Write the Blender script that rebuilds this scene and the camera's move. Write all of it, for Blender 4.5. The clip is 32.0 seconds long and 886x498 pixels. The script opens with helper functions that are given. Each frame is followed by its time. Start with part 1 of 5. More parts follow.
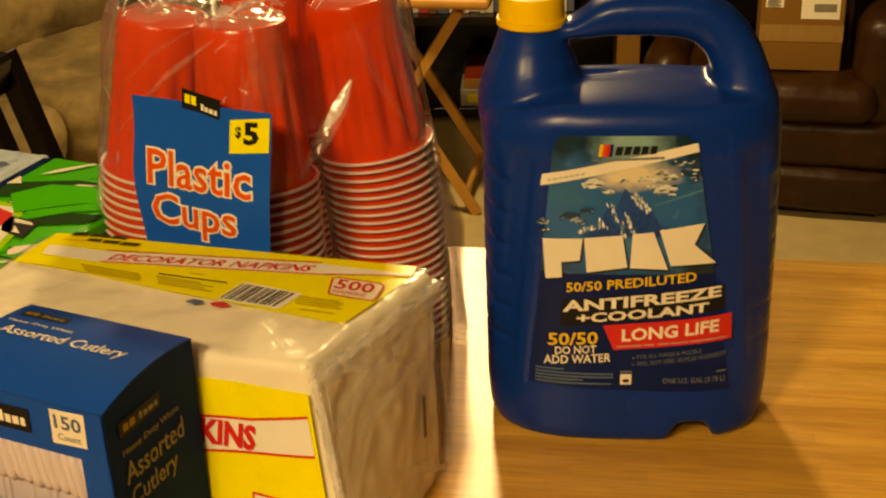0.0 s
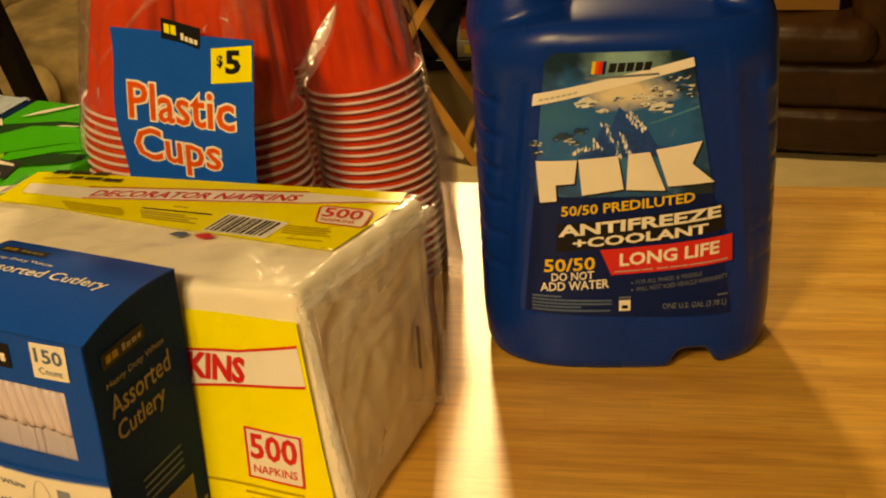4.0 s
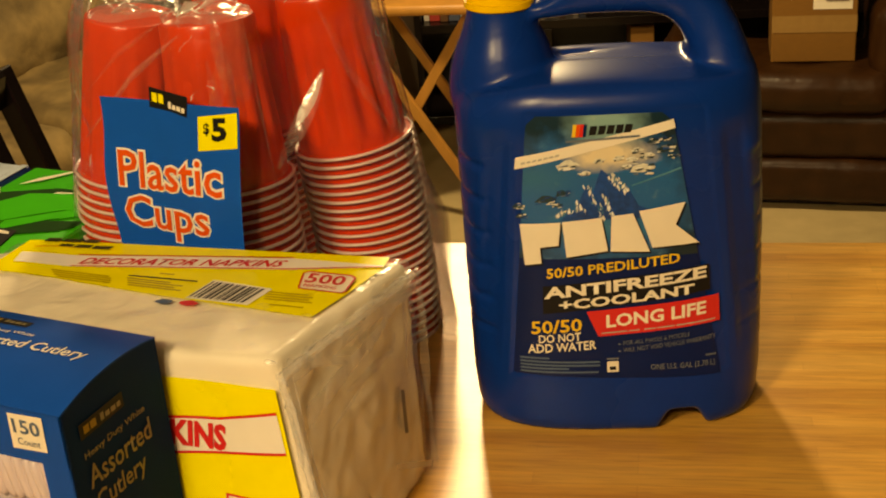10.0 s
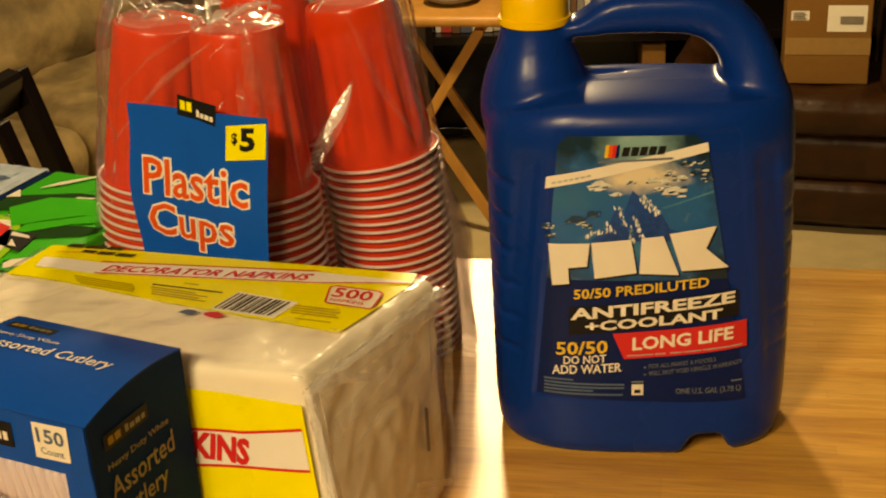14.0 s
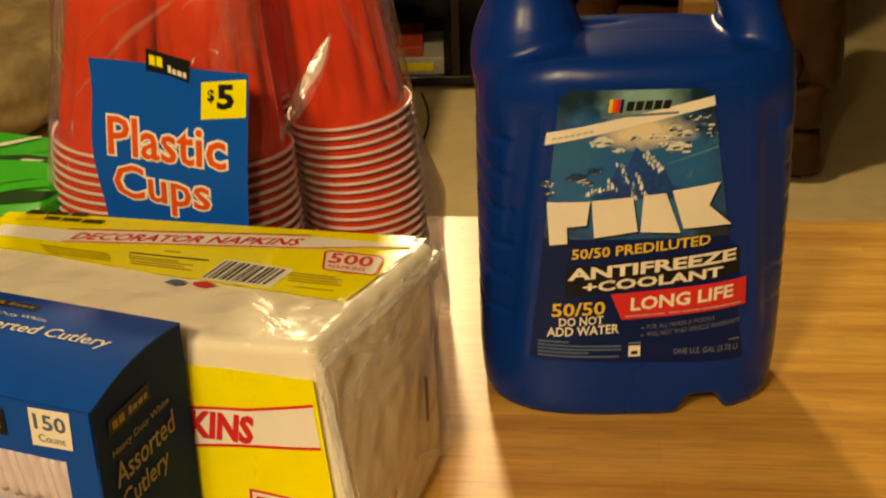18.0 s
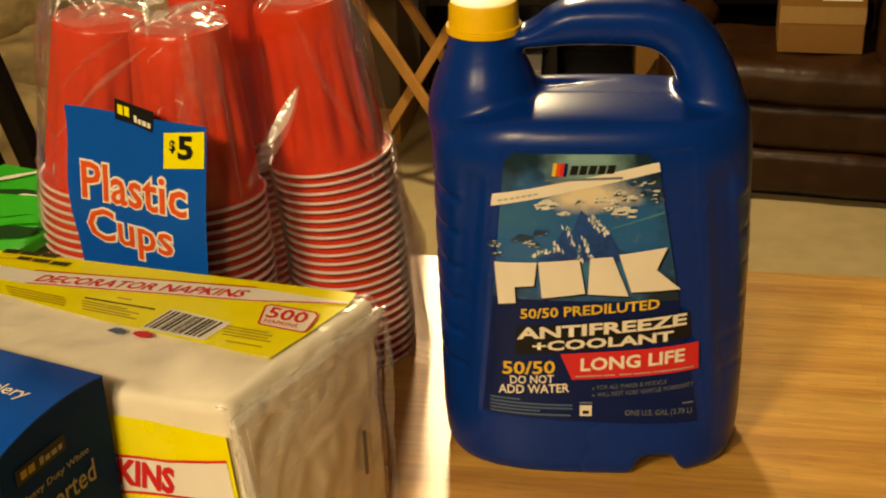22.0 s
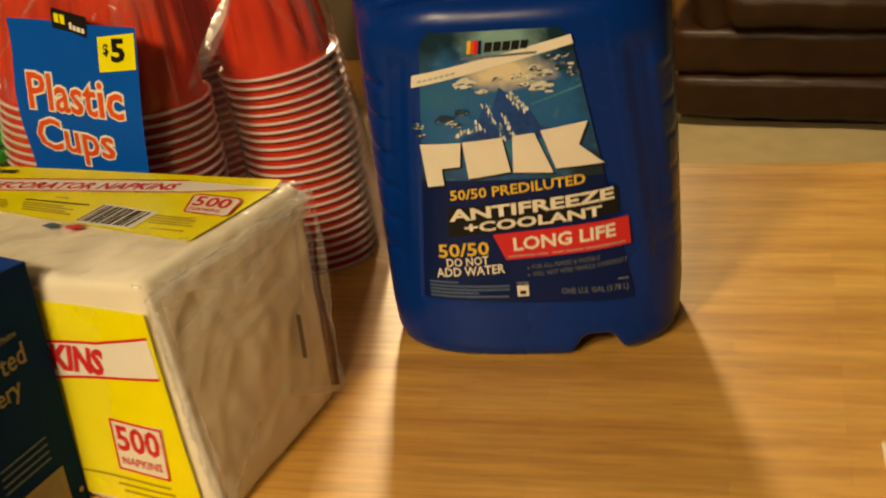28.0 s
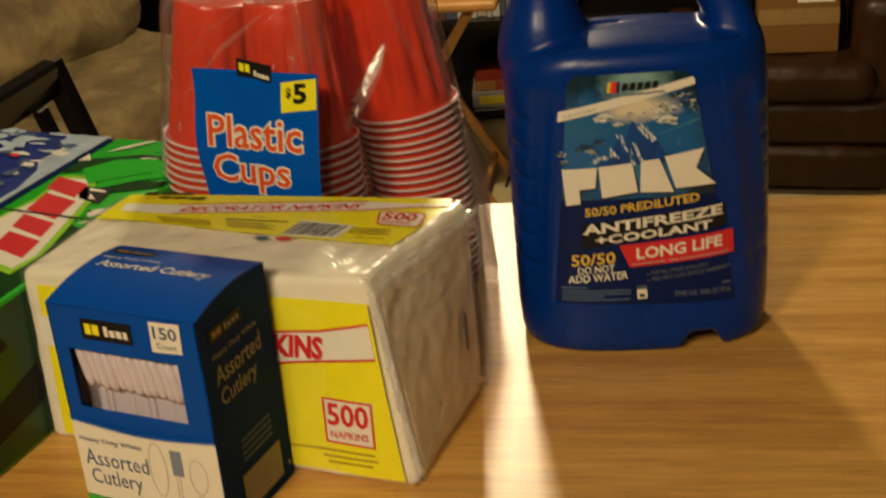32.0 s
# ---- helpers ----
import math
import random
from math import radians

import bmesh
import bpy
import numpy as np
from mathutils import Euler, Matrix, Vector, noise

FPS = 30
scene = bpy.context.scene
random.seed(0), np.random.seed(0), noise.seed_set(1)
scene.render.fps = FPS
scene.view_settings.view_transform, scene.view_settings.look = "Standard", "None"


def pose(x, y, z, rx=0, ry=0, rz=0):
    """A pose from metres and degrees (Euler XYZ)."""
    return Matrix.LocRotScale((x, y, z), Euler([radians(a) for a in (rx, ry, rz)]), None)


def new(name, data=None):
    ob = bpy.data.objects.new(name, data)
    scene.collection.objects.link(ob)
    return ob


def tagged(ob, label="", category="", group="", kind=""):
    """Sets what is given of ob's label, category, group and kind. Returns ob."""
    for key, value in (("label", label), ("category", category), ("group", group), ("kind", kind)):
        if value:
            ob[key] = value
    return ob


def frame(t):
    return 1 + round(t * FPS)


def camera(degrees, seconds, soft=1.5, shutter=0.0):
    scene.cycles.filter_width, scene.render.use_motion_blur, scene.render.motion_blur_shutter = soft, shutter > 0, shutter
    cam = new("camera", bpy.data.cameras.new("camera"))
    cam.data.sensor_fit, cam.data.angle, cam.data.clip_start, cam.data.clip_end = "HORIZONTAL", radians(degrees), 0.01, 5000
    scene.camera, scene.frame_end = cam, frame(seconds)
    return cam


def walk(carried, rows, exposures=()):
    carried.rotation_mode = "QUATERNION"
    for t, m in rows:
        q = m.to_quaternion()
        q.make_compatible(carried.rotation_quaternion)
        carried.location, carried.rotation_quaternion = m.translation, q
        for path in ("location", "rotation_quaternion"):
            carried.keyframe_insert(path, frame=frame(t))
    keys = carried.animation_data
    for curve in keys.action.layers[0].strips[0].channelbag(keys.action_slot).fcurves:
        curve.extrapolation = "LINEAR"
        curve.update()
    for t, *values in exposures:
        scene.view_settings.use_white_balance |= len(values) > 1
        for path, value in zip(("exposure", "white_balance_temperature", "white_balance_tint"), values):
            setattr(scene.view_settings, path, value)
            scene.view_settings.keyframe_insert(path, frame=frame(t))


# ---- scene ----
SOFT = 2.0
EXPOSURES = [(0.0, -0.12, 9900, 10), (6.0, -0.13, 9000, 10), (9.0, -0.03, 8600, 10), (14.0, -0.02, 8000, 10), (18.0, -0.09, 7600, 10), (21.0, 0.0, 7250, 10), (25.5, 0.0, 6800, 10), (28.0, -0.07, 6800, 10), (29.5, -0.28, 6500, 10), (32.0, -0.48, 6150, 10)]
# camera: seconds, place, turn
cam = camera(35.91, 32.0, soft=SOFT, shutter=0.9)
PATH = [
    (0.0, -0.0550, -0.7568, 1.3605, 64.47, 1.54, 3.72),
    (0.5, -0.0508, -0.7568, 1.3518, 64.46, 1.69, 3.31),
    (1.0, -0.0491, -0.7562, 1.3516, 63.89, 1.89, 2.98),
    (1.5, -0.0447, -0.7573, 1.3403, 64.14, 2.31, 2.77),
    (2.0, -0.0468, -0.7625, 1.3501, 63.85, 2.02, 3.48),
    (2.5, -0.0421, -0.7625, 1.3446, 63.57, 3.02, 3.38),
    (3.0, -0.0494, -0.7563, 1.3388, 62.94, 3.07, 3.25),
    (3.5, -0.0535, -0.7518, 1.3360, 62.73, 3.18, 2.95),
    (5.5, -0.0256, -0.7234, 1.3225, 63.18, 1.93, 4.64),
    (6.0, -0.0235, -0.7188, 1.3275, 63.21, 2.27, 4.29),
    (6.5, -0.0079, -0.6958, 1.3323, 63.49, 3.00, 6.83),
    (7.0, -0.0024, -0.6835, 1.3297, 63.49, 4.67, 6.53),
    (7.5, -0.0227, -0.7075, 1.3309, 63.04, 4.30, 4.85),
    (8.0, -0.0457, -0.7219, 1.3300, 64.40, 3.20, 4.71),
    (8.5, -0.0377, -0.7054, 1.3232, 64.79, 3.15, 3.78),
    (9.0, -0.0341, -0.7132, 1.3232, 64.88, 3.57, 3.70),
    (9.5, -0.0310, -0.7266, 1.3268, 64.97, 3.59, 4.09),
    (10.0, -0.0228, -0.7426, 1.3375, 65.05, 4.12, 4.01),
    (10.5, -0.0352, -0.7417, 1.3272, 65.12, 3.69, 3.43),
    (11.0, -0.0278, -0.7403, 1.3343, 65.60, 3.31, 3.16),
    (11.5, -0.0372, -0.7439, 1.3346, 65.71, 3.05, 3.94),
    (12.0, -0.0266, -0.7396, 1.3342, 65.02, 2.52, 4.00),
    (12.5, -0.0431, -0.7341, 1.3333, 65.13, 2.32, 4.54),
    (13.0, -0.0422, -0.7309, 1.3357, 65.35, 2.51, 4.49),
    (13.5, -0.0455, -0.7345, 1.3366, 65.49, 2.28, 4.61),
    (14.0, -0.0397, -0.7355, 1.3392, 65.51, 2.65, 4.67),
    (14.5, -0.0371, -0.7358, 1.3344, 65.52, 2.90, 4.24),
    (16.5, 0.0115, -0.6690, 1.3272, 63.30, 4.58, 7.03),
    (17.0, -0.0288, -0.6602, 1.3271, 62.32, 4.52, 5.14),
    (17.5, -0.0843, -0.6718, 1.3340, 62.28, 2.73, 2.76),
    (18.0, -0.1111, -0.7029, 1.3321, 63.24, 1.25, -0.56),
    (18.5, -0.0972, -0.7179, 1.3552, 64.59, 0.83, 0.29),
    (19.0, -0.0721, -0.7191, 1.3561, 64.33, 0.91, 2.99),
    (19.5, -0.0542, -0.7180, 1.3593, 64.36, 2.05, 3.58),
    (20.0, -0.0401, -0.7139, 1.3549, 64.11, 1.67, 3.97),
    (20.5, -0.0217, -0.7088, 1.3594, 63.76, 1.16, 3.88),
    (21.0, -0.0139, -0.7024, 1.3598, 63.70, 1.58, 4.02),
    (21.5, -0.0074, -0.6991, 1.3618, 63.66, 1.94, 4.47),
    (22.0, -0.0090, -0.6919, 1.3613, 63.41, 1.90, 5.09),
    (22.5, -0.0073, -0.6846, 1.3588, 63.43, 2.04, 5.41),
    (23.0, -0.0059, -0.6862, 1.3578, 63.55, 2.07, 5.07),
    (23.5, -0.0072, -0.6863, 1.3572, 63.02, 2.15, 5.91),
    (24.0, -0.0019, -0.6914, 1.3550, 64.39, 3.29, 5.36),
    (24.5, -0.0021, -0.6918, 1.3505, 64.13, 2.95, 6.60),
    (25.0, 0.0099, -0.6901, 1.3462, 62.76, 3.62, 6.95),
    (25.5, 0.0317, -0.7046, 1.3391, 62.75, 3.42, 9.77),
    (27.5, 0.1071, -0.6945, 1.3021, 62.17, 5.66, 12.13),
    (28.0, 0.0765, -0.7159, 1.3196, 62.08, 5.72, 6.76),
    (28.5, -0.0280, -0.7827, 1.3238, 60.38, 6.27, 1.27),
    (29.0, -0.0719, -0.8598, 1.3306, 62.25, 6.09, -1.42),
    (29.5, -0.0890, -0.8644, 1.3440, 62.00, 3.67, 2.35),
    (30.0, -0.0594, -0.8484, 1.3617, 63.87, 2.70, 3.92),
    (30.5, -0.0396, -0.8554, 1.3659, 64.66, 3.91, 3.14),
    (31.0, -0.0409, -0.8787, 1.3696, 64.86, 4.01, 2.80),
    (31.5, -0.0434, -0.8840, 1.3527, 64.51, 5.05, 2.97),
    (32.0, -0.0597, -0.8819, 1.3574, 65.24, 4.66, 3.04),
]
walk(cam, [(t, pose(x, y, z, rx, ry, rz)) for t, x, y, z, rx, ry, rz in PATH], EXPOSURES)

TOP = 0.86          # height of the table top
UP = Vector((0, 0, 1))

# ---------------------------------------------------------------- light
world = bpy.data.worlds.new("room_air")
scene.world = world
world.use_nodes = True
world.node_tree.nodes["Background"].inputs[0].default_value = (1.0, 0.72, 0.42, 1)
world.node_tree.nodes["Background"].inputs[1].default_value = 0.0006
scene.view_settings.exposure = 0.0


def bulb(place, watts, radius, colour):
    data = bpy.data.lights.new("bulb_light", "POINT")
    data.energy, data.shadow_soft_size, data.color = watts, radius, colour
    ob = new("bulb_light", data)
    ob.location = place
    return ob


WARM = (1.0, 0.785, 0.46)
KEY = (-0.78, -1.55, 2.20)
SIDE = (-0.30, -1.80, 2.20)
BACK = (-0.24, 1.70, 1.82)
bulb(KEY, 108, 0.15, WARM)
bulb(SIDE, 40, 0.10, WARM)
bulb(BACK, 112, 0.075, WARM)


# ---------------------------------------------------------------- materials
def shader(name, colour, rough=0.5, metal=0.0, vary=0.12, scale=60.0, bump=0.0, bump_scale=None, coat=0.0, spec=0.5,
           stretch=(1, 1, 1), darker=None, trans=0.0, ior=1.45, coords="Object"):
    """A surface with variation at two scales in its colour and gloss, and a fine relief."""
    mat = bpy.data.materials.new(name)
    mat.use_nodes = True
    nt = mat.node_tree
    p = nt.nodes["Principled BSDF"]
    tc = nt.nodes.new("ShaderNodeTexCoord")
    mp = nt.nodes.new("ShaderNodeMapping")
    mp.inputs["Scale"].default_value = stretch
    nt.links.new(tc.outputs[coords], mp.inputs[0])
    a = nt.nodes.new("ShaderNodeTexNoise")
    a.inputs["Scale"].default_value, a.inputs["Detail"].default_value = scale, 4
    b = nt.nodes.new("ShaderNodeTexNoise")
    b.inputs["Scale"].default_value, b.inputs["Detail"].default_value = scale * 0.13, 3
    for n in (a, b):
        nt.links.new(mp.outputs[0], n.inputs["Vector"])
    mix = nt.nodes.new("ShaderNodeMath")
    mix.operation = "MULTIPLY_ADD"
    nt.links.new(a.outputs["Fac"], mix.inputs[0])
    mix.inputs[1].default_value = 0.5
    half = nt.nodes.new("ShaderNodeMath")
    half.operation = "MULTIPLY"
    half.inputs[1].default_value = 0.5
    nt.links.new(b.outputs["Fac"], half.inputs[0])
    nt.links.new(half.outputs[0], mix.inputs[2])
    ramp = nt.nodes.new("ShaderNodeValToRGB")
    dark = darker or tuple(c * (1 - vary) for c in colour)
    light = tuple(min(1, c * (1 + vary)) for c in colour)
    ramp.color_ramp.elements[0].position, ramp.color_ramp.elements[0].color = 0.34, (*dark, 1)
    ramp.color_ramp.elements[1].position, ramp.color_ramp.elements[1].color = 0.66, (*light, 1)
    nt.links.new(mix.outputs[0], ramp.inputs[0])
    nt.links.new(ramp.outputs[0], p.inputs["Base Color"])
    rr = nt.nodes.new("ShaderNodeMapRange")
    rr.inputs["To Min"].default_value, rr.inputs["To Max"].default_value = max(0.02, rough * 0.82), min(1, rough * 1.18)
    nt.links.new(b.outputs["Fac"], rr.inputs["Value"])
    nt.links.new(rr.outputs[0], p.inputs["Roughness"])
    p.inputs["Metallic"].default_value = metal
    p.inputs["Coat Weight"].default_value = coat
    p.inputs["Coat Roughness"].default_value = 0.12
    p.inputs["Specular IOR Level"].default_value = spec
    p.inputs["Transmission Weight"].default_value = trans
    p.inputs["IOR"].default_value = ior
    if bump:
        c = nt.nodes.new("ShaderNodeTexNoise")
        c.inputs["Scale"].default_value, c.inputs["Detail"].default_value = bump_scale or scale * 2, 3
        nt.links.new(mp.outputs[0], c.inputs["Vector"])
        bp = nt.nodes.new("ShaderNodeBump")
        bp.inputs["Strength"].default_value, bp.inputs["Distance"].default_value = 0.6, bump
        nt.links.new(c.outputs["Fac"], bp.inputs["Height"])
        nt.links.new(bp.outputs[0], p.inputs["Normal"])
    return mat


def film(name, amount, rough, tint=(1, 1, 1), bump=0.0, bump_scale=30, veil=0.0):
    """Thin clear plastic film: mostly see-through, with a wrinkled gloss; veil mixes in white for the creases' sheen.
    """
    mat = bpy.data.materials.new(name)
    mat.use_nodes = True
    nt = mat.node_tree
    nt.nodes.remove(nt.nodes["Principled BSDF"])
    out = nt.nodes["Material Output"]
    clear = nt.nodes.new("ShaderNodeBsdfTransparent")
    clear.inputs[0].default_value = (*tint, 1)
    shine = nt.nodes.new("ShaderNodeBsdfGlossy")
    shine.inputs["Roughness"].default_value = rough
    mix = nt.nodes.new("ShaderNodeMixShader")
    fres = nt.nodes.new("ShaderNodeLayerWeight")
    fres.inputs["Blend"].default_value = 0.5
    power = nt.nodes.new("ShaderNodeMath")
    power.operation = "POWER"
    power.inputs[1].default_value = 4.0
    nt.links.new(fres.outputs["Facing"], power.inputs[0])
    mul = nt.nodes.new("ShaderNodeMath")
    mul.operation = "MULTIPLY_ADD"
    mul.inputs[1].default_value, mul.inputs[2].default_value = 0.8, amount + 0.04
    mul.use_clamp = True
    nt.links.new(power.outputs[0], mul.inputs[0])
    nt.links.new(mul.outputs[0], mix.inputs[0])
    nt.links.new(clear.outputs[0], mix.inputs[1])
    nt.links.new(shine.outputs[0], mix.inputs[2])
    haze = nt.nodes.new("ShaderNodeBsdfDiffuse")
    haze.inputs[0].default_value = (0.85, 0.83, 0.80, 1)
    add = nt.nodes.new("ShaderNodeMixShader")
    add.inputs[0].default_value = veil
    nt.links.new(mix.outputs[0], add.inputs[1])
    nt.links.new(haze.outputs[0], add.inputs[2])
    nt.links.new(add.outputs[0], out.inputs["Surface"])
    if bump:
        tc = nt.nodes.new("ShaderNodeTexCoord")
        n = nt.nodes.new("ShaderNodeTexNoise")
        n.inputs["Scale"].default_value, n.inputs["Detail"].default_value = bump_scale, 4
        n.inputs["Distortion"].default_value = 0.8
        nt.links.new(tc.outputs["Object"], n.inputs["Vector"])
        bp = nt.nodes.new("ShaderNodeBump")
        bp.inputs["Strength"].default_value, bp.inputs["Distance"].default_value = 1.0, bump
        nt.links.new(n.outputs["Fac"], bp.inputs["Height"])
        nt.links.new(bp.outputs[0], shine.inputs["Normal"])
        nt.links.new(bp.outputs[0], fres.inputs["Normal"])
    return mat


def laminate():
    """Wood-print laminate: long streaks of lighter and darker grain along x, short dark pores, a satin gloss."""
    mat = bpy.data.materials.new("oak_print_laminate")
    mat.use_nodes = True
    nt = mat.node_tree
    p = nt.nodes["Principled BSDF"]
    tc = nt.nodes.new("ShaderNodeTexCoord")

    def streak(sx, sy, scale, detail, warp=0.0):
        mp = nt.nodes.new("ShaderNodeMapping")
        mp.inputs["Scale"].default_value = (sx, sy, 1)
        nt.links.new(tc.outputs["Object"], mp.inputs[0])
        n = nt.nodes.new("ShaderNodeTexNoise")
        n.inputs["Scale"].default_value, n.inputs["Detail"].default_value = scale, detail
        n.inputs["Distortion"].default_value = warp
        nt.links.new(mp.outputs[0], n.inputs["Vector"])
        return n.outputs["Fac"]

    def blend(a, b, kind, fac):
        m = nt.nodes.new("ShaderNodeMix")
        m.data_type, m.blend_type = "RGBA", kind
        m.inputs["Factor"].default_value = fac
        nt.links.new(a, m.inputs["A"])
        nt.links.new(b, m.inputs["B"])
        return m.outputs["Result"]

    def ramp(v, *stops):
        r = nt.nodes.new("ShaderNodeValToRGB")
        while len(r.color_ramp.elements) < len(stops):
            r.color_ramp.elements.new(0.5)
        for e, (pos, col) in zip(r.color_ramp.elements, stops):
            e.position, e.color = pos, (*col, 1)
        nt.links.new(v, r.inputs[0])
        return r.outputs[0]

    wide = ramp(streak(1.2, 15, 4.0, 5, 0.3), (0.30, (0.60, 0.290, 0.054)), (0.5, (0.73, 0.392, 0.080)), (0.70, (0.80, 0.462, 0.112)))
    fine = ramp(streak(4.5, 60, 5.0, 4), (0.35, (0.55, 0.50, 0.42)), (0.62, (1, 1, 1)))
    pores = ramp(streak(9, 160, 4.0, 2), (0.30, (0.55, 0.45, 0.35)), (0.42, (1, 1, 1)))
    # narrow staves of slightly different tone
    staves = nt.nodes.new("ShaderNodeTexBrick")
    staves.offset, staves.offset_frequency = 0.37, 3
    for key, value in (("Color1", (0.78, 0.76, 0.70, 1)), ("Color2", (1, 1, 1, 1)), ("Mortar", (0.72, 0.66, 0.56, 1)), ("Scale", 1.0), ("Mortar Size", 0.0004), ("Mortar Smooth", 0.5), ("Brick Width", 0.17), ("Row Height", 0.0115)):
        staves.inputs[key].default_value = value
    nt.links.new(tc.outputs["Object"], staves.inputs["Vector"])
    col = blend(blend(wide, fine, "MULTIPLY", 0.40), pores, "MULTIPLY", 0.40)
    col = blend(col, staves.outputs["Color"], "MULTIPLY", 0.55)
    nt.links.new(col, p.inputs["Base Color"])
    rr = nt.nodes.new("ShaderNodeMapRange")
    rr.inputs["To Min"].default_value, rr.inputs["To Max"].default_value = 0.36, 0.41
    nt.links.new(streak(3, 3, 6, 3), rr.inputs["Value"])
    nt.links.new(rr.outputs[0], p.inputs["Roughness"])
    bp = nt.nodes.new("ShaderNodeBump")
    bp.inputs["Strength"].default_value, bp.inputs["Distance"].default_value = 0.25, 0.0003
    nt.links.new(streak(9, 120, 5.0, 3), bp.inputs["Height"])
    # the fine ridges of the grain spread gloss across it, hardly along it
    p.inputs["Anisotropic"].default_value = 0.42
    p.inputs["Specular IOR Level"].default_value = 0.9
    p.inputs["IOR"].default_value = 1.56
    across = nt.nodes.new("ShaderNodeCombineXYZ")
    across.inputs[0].default_value, across.inputs[1].default_value = 0.084, 0.996
    nt.links.new(across.outputs[0], p.inputs["Tangent"])
    nt.links.new(bp.outputs[0], p.inputs["Normal"])
    return mat


M_TABLE = laminate()
M_JUG = shader("blue_moulded_plastic", (0.0006, 0.027, 0.215), 0.27, vary=0.06, scale=90, bump=0.00006, bump_scale=320, spec=0.25)
M_CAP = shader("yellow_cap_plastic", (0.80, 0.50, 0.010), 0.46, vary=0.06, scale=120, bump=0.0001, spec=0.3)
M_RED = shader("red_cup_plastic", (0.60, 0.037, 0.007), 0.22, vary=0.10, scale=40)
M_LIP = shader("pale_cup_lip", (0.69, 0.51, 0.49), 0.32, vary=0.08)
M_PANE = film("clear_window_film", 0.0, 0.08)
M_WRAP = film("clear_wrap", 0.01, 0.27, bump=0.0022, bump_scale=42, veil=0.02)
M_BAG = film("clear_bag_film", -0.018, 0.09, bump=0.0012, bump_scale=30, veil=0.022)
M_PAPER = shader("white_tissue", (0.81, 0.75, 0.62), 0.8, vary=0.10, scale=42, bump=0.0006, bump_scale=45)
M_YELLOW = shader("yellow_print", (0.86, 0.79, 0.006), 0.32, vary=0.05, scale=60)
M_WHITE = shader("white_print", (0.80, 0.78, 0.72), 0.4, vary=0.04)
M_REDINK = shader("red_print", (0.62, 0.022, 0.028), 0.4, vary=0.05)
M_BLACK = shader("black_print", (0.008, 0.008, 0.009), 0.5, vary=0.1, spec=0.25)
M_BLUE = shader("blue_card", (0.0006, 0.086, 0.50), 0.36, vary=0.05, scale=50, spec=0.16)
M_BOXBLUE = shader("blue_box_card", (0.0005, 0.066, 0.41), 0.38, vary=0.06, scale=50, spec=0.16)
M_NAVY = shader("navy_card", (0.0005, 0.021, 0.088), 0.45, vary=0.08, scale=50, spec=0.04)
M_GREYINK = shader("grey_print", (0.13, 0.16, 0.21), 0.45, vary=0.05)
M_GOLD = shader("gold_print", (0.74, 0.50, 0.045), 0.4, vary=0.05)
M_CREAM = shader("cream_card", (0.78, 0.74, 0.64), 0.4, vary=0.04)
M_GREEN = shader("green_print", (0.026, 0.46, 0.018), 0.3, vary=0.06)
M_DARKGREEN = shader("dark_green_print", (0.006, 0.050, 0.007), 0.3, vary=0.15)
M_LIME = shader("lime_print", (0.30, 0.62, 0.03), 0.3, vary=0.06)
M_DEEP = shader("navy_label_film", (0.0008, 0.011, 0.084), 0.34, vary=0.08, spec=0.22)
M_FLOOR = shader("beige_sheet_floor", (0.44, 0.35, 0.185), 0.55, vary=0.12, scale=18, bump=0.0006, bump_scale=60)
M_LEATHER = shader("brown_leather", (0.029, 0.0108, 0.003), 0.40, vary=0.3, scale=24, bump=0.005, bump_scale=26, spec=0.32)
M_CARTON = shader("corrugated_card", (0.20, 0.093, 0.016), 0.7, vary=0.08, scale=50, stretch=(1, 1, 5))
M_TAPE = shader("packing_tape", (0.30, 0.18, 0.065), 0.22, vary=0.08)
M_PINE = shader("honey_pine", (0.43, 0.21, 0.050), 0.42, vary=0.18, scale=30, stretch=(1, 1, 0.2))


def tapestry():
    """Woven sofa cloth: winding pale and dark sprays on a tan ground."""
    mat = shader("tan_tapestry", (0.190, 0.134, 0.058), 0.88, vary=0.25, scale=40, bump=0.0016, bump_scale=180)
    nt = mat.node_tree
    p = nt.nodes["Principled BSDF"]
    ground = p.inputs["Base Color"].links[0].from_socket
    tc = nt.nodes.new("ShaderNodeTexCoord")
    wave = nt.nodes.new("ShaderNodeTexWave")
    wave.wave_type = "RINGS"
    for key, value in (("Scale", 2.2), ("Distortion", 9.0), ("Detail", 3.0), ("Detail Scale", 1.6)):
        wave.inputs[key].default_value = value
    nt.links.new(tc.outputs["Object"], wave.inputs["Vector"])
    ramp = nt.nodes.new("ShaderNodeValToRGB")
    ramp.color_ramp.elements.new(0.5)
    for e, (pos, col) in zip(ramp.color_ramp.elements, ((0.08, (0.42, 0.40, 0.34)), (0.40, (0.85, 0.85, 0.82)), (0.92, (1.25, 1.22, 1.12)))):
        e.position, e.color = pos, (*col, 1)
    nt.links.new(wave.outputs["Fac"], ramp.inputs[0])
    mix = nt.nodes.new("ShaderNodeMix")
    mix.data_type, mix.blend_type = "RGBA", "MULTIPLY"
    mix.inputs["Factor"].default_value = 0.55
    nt.links.new(ground, mix.inputs["A"])
    nt.links.new(ramp.outputs[0], mix.inputs["B"])
    nt.links.new(mix.outputs["Result"], p.inputs["Base Color"])
    return mat


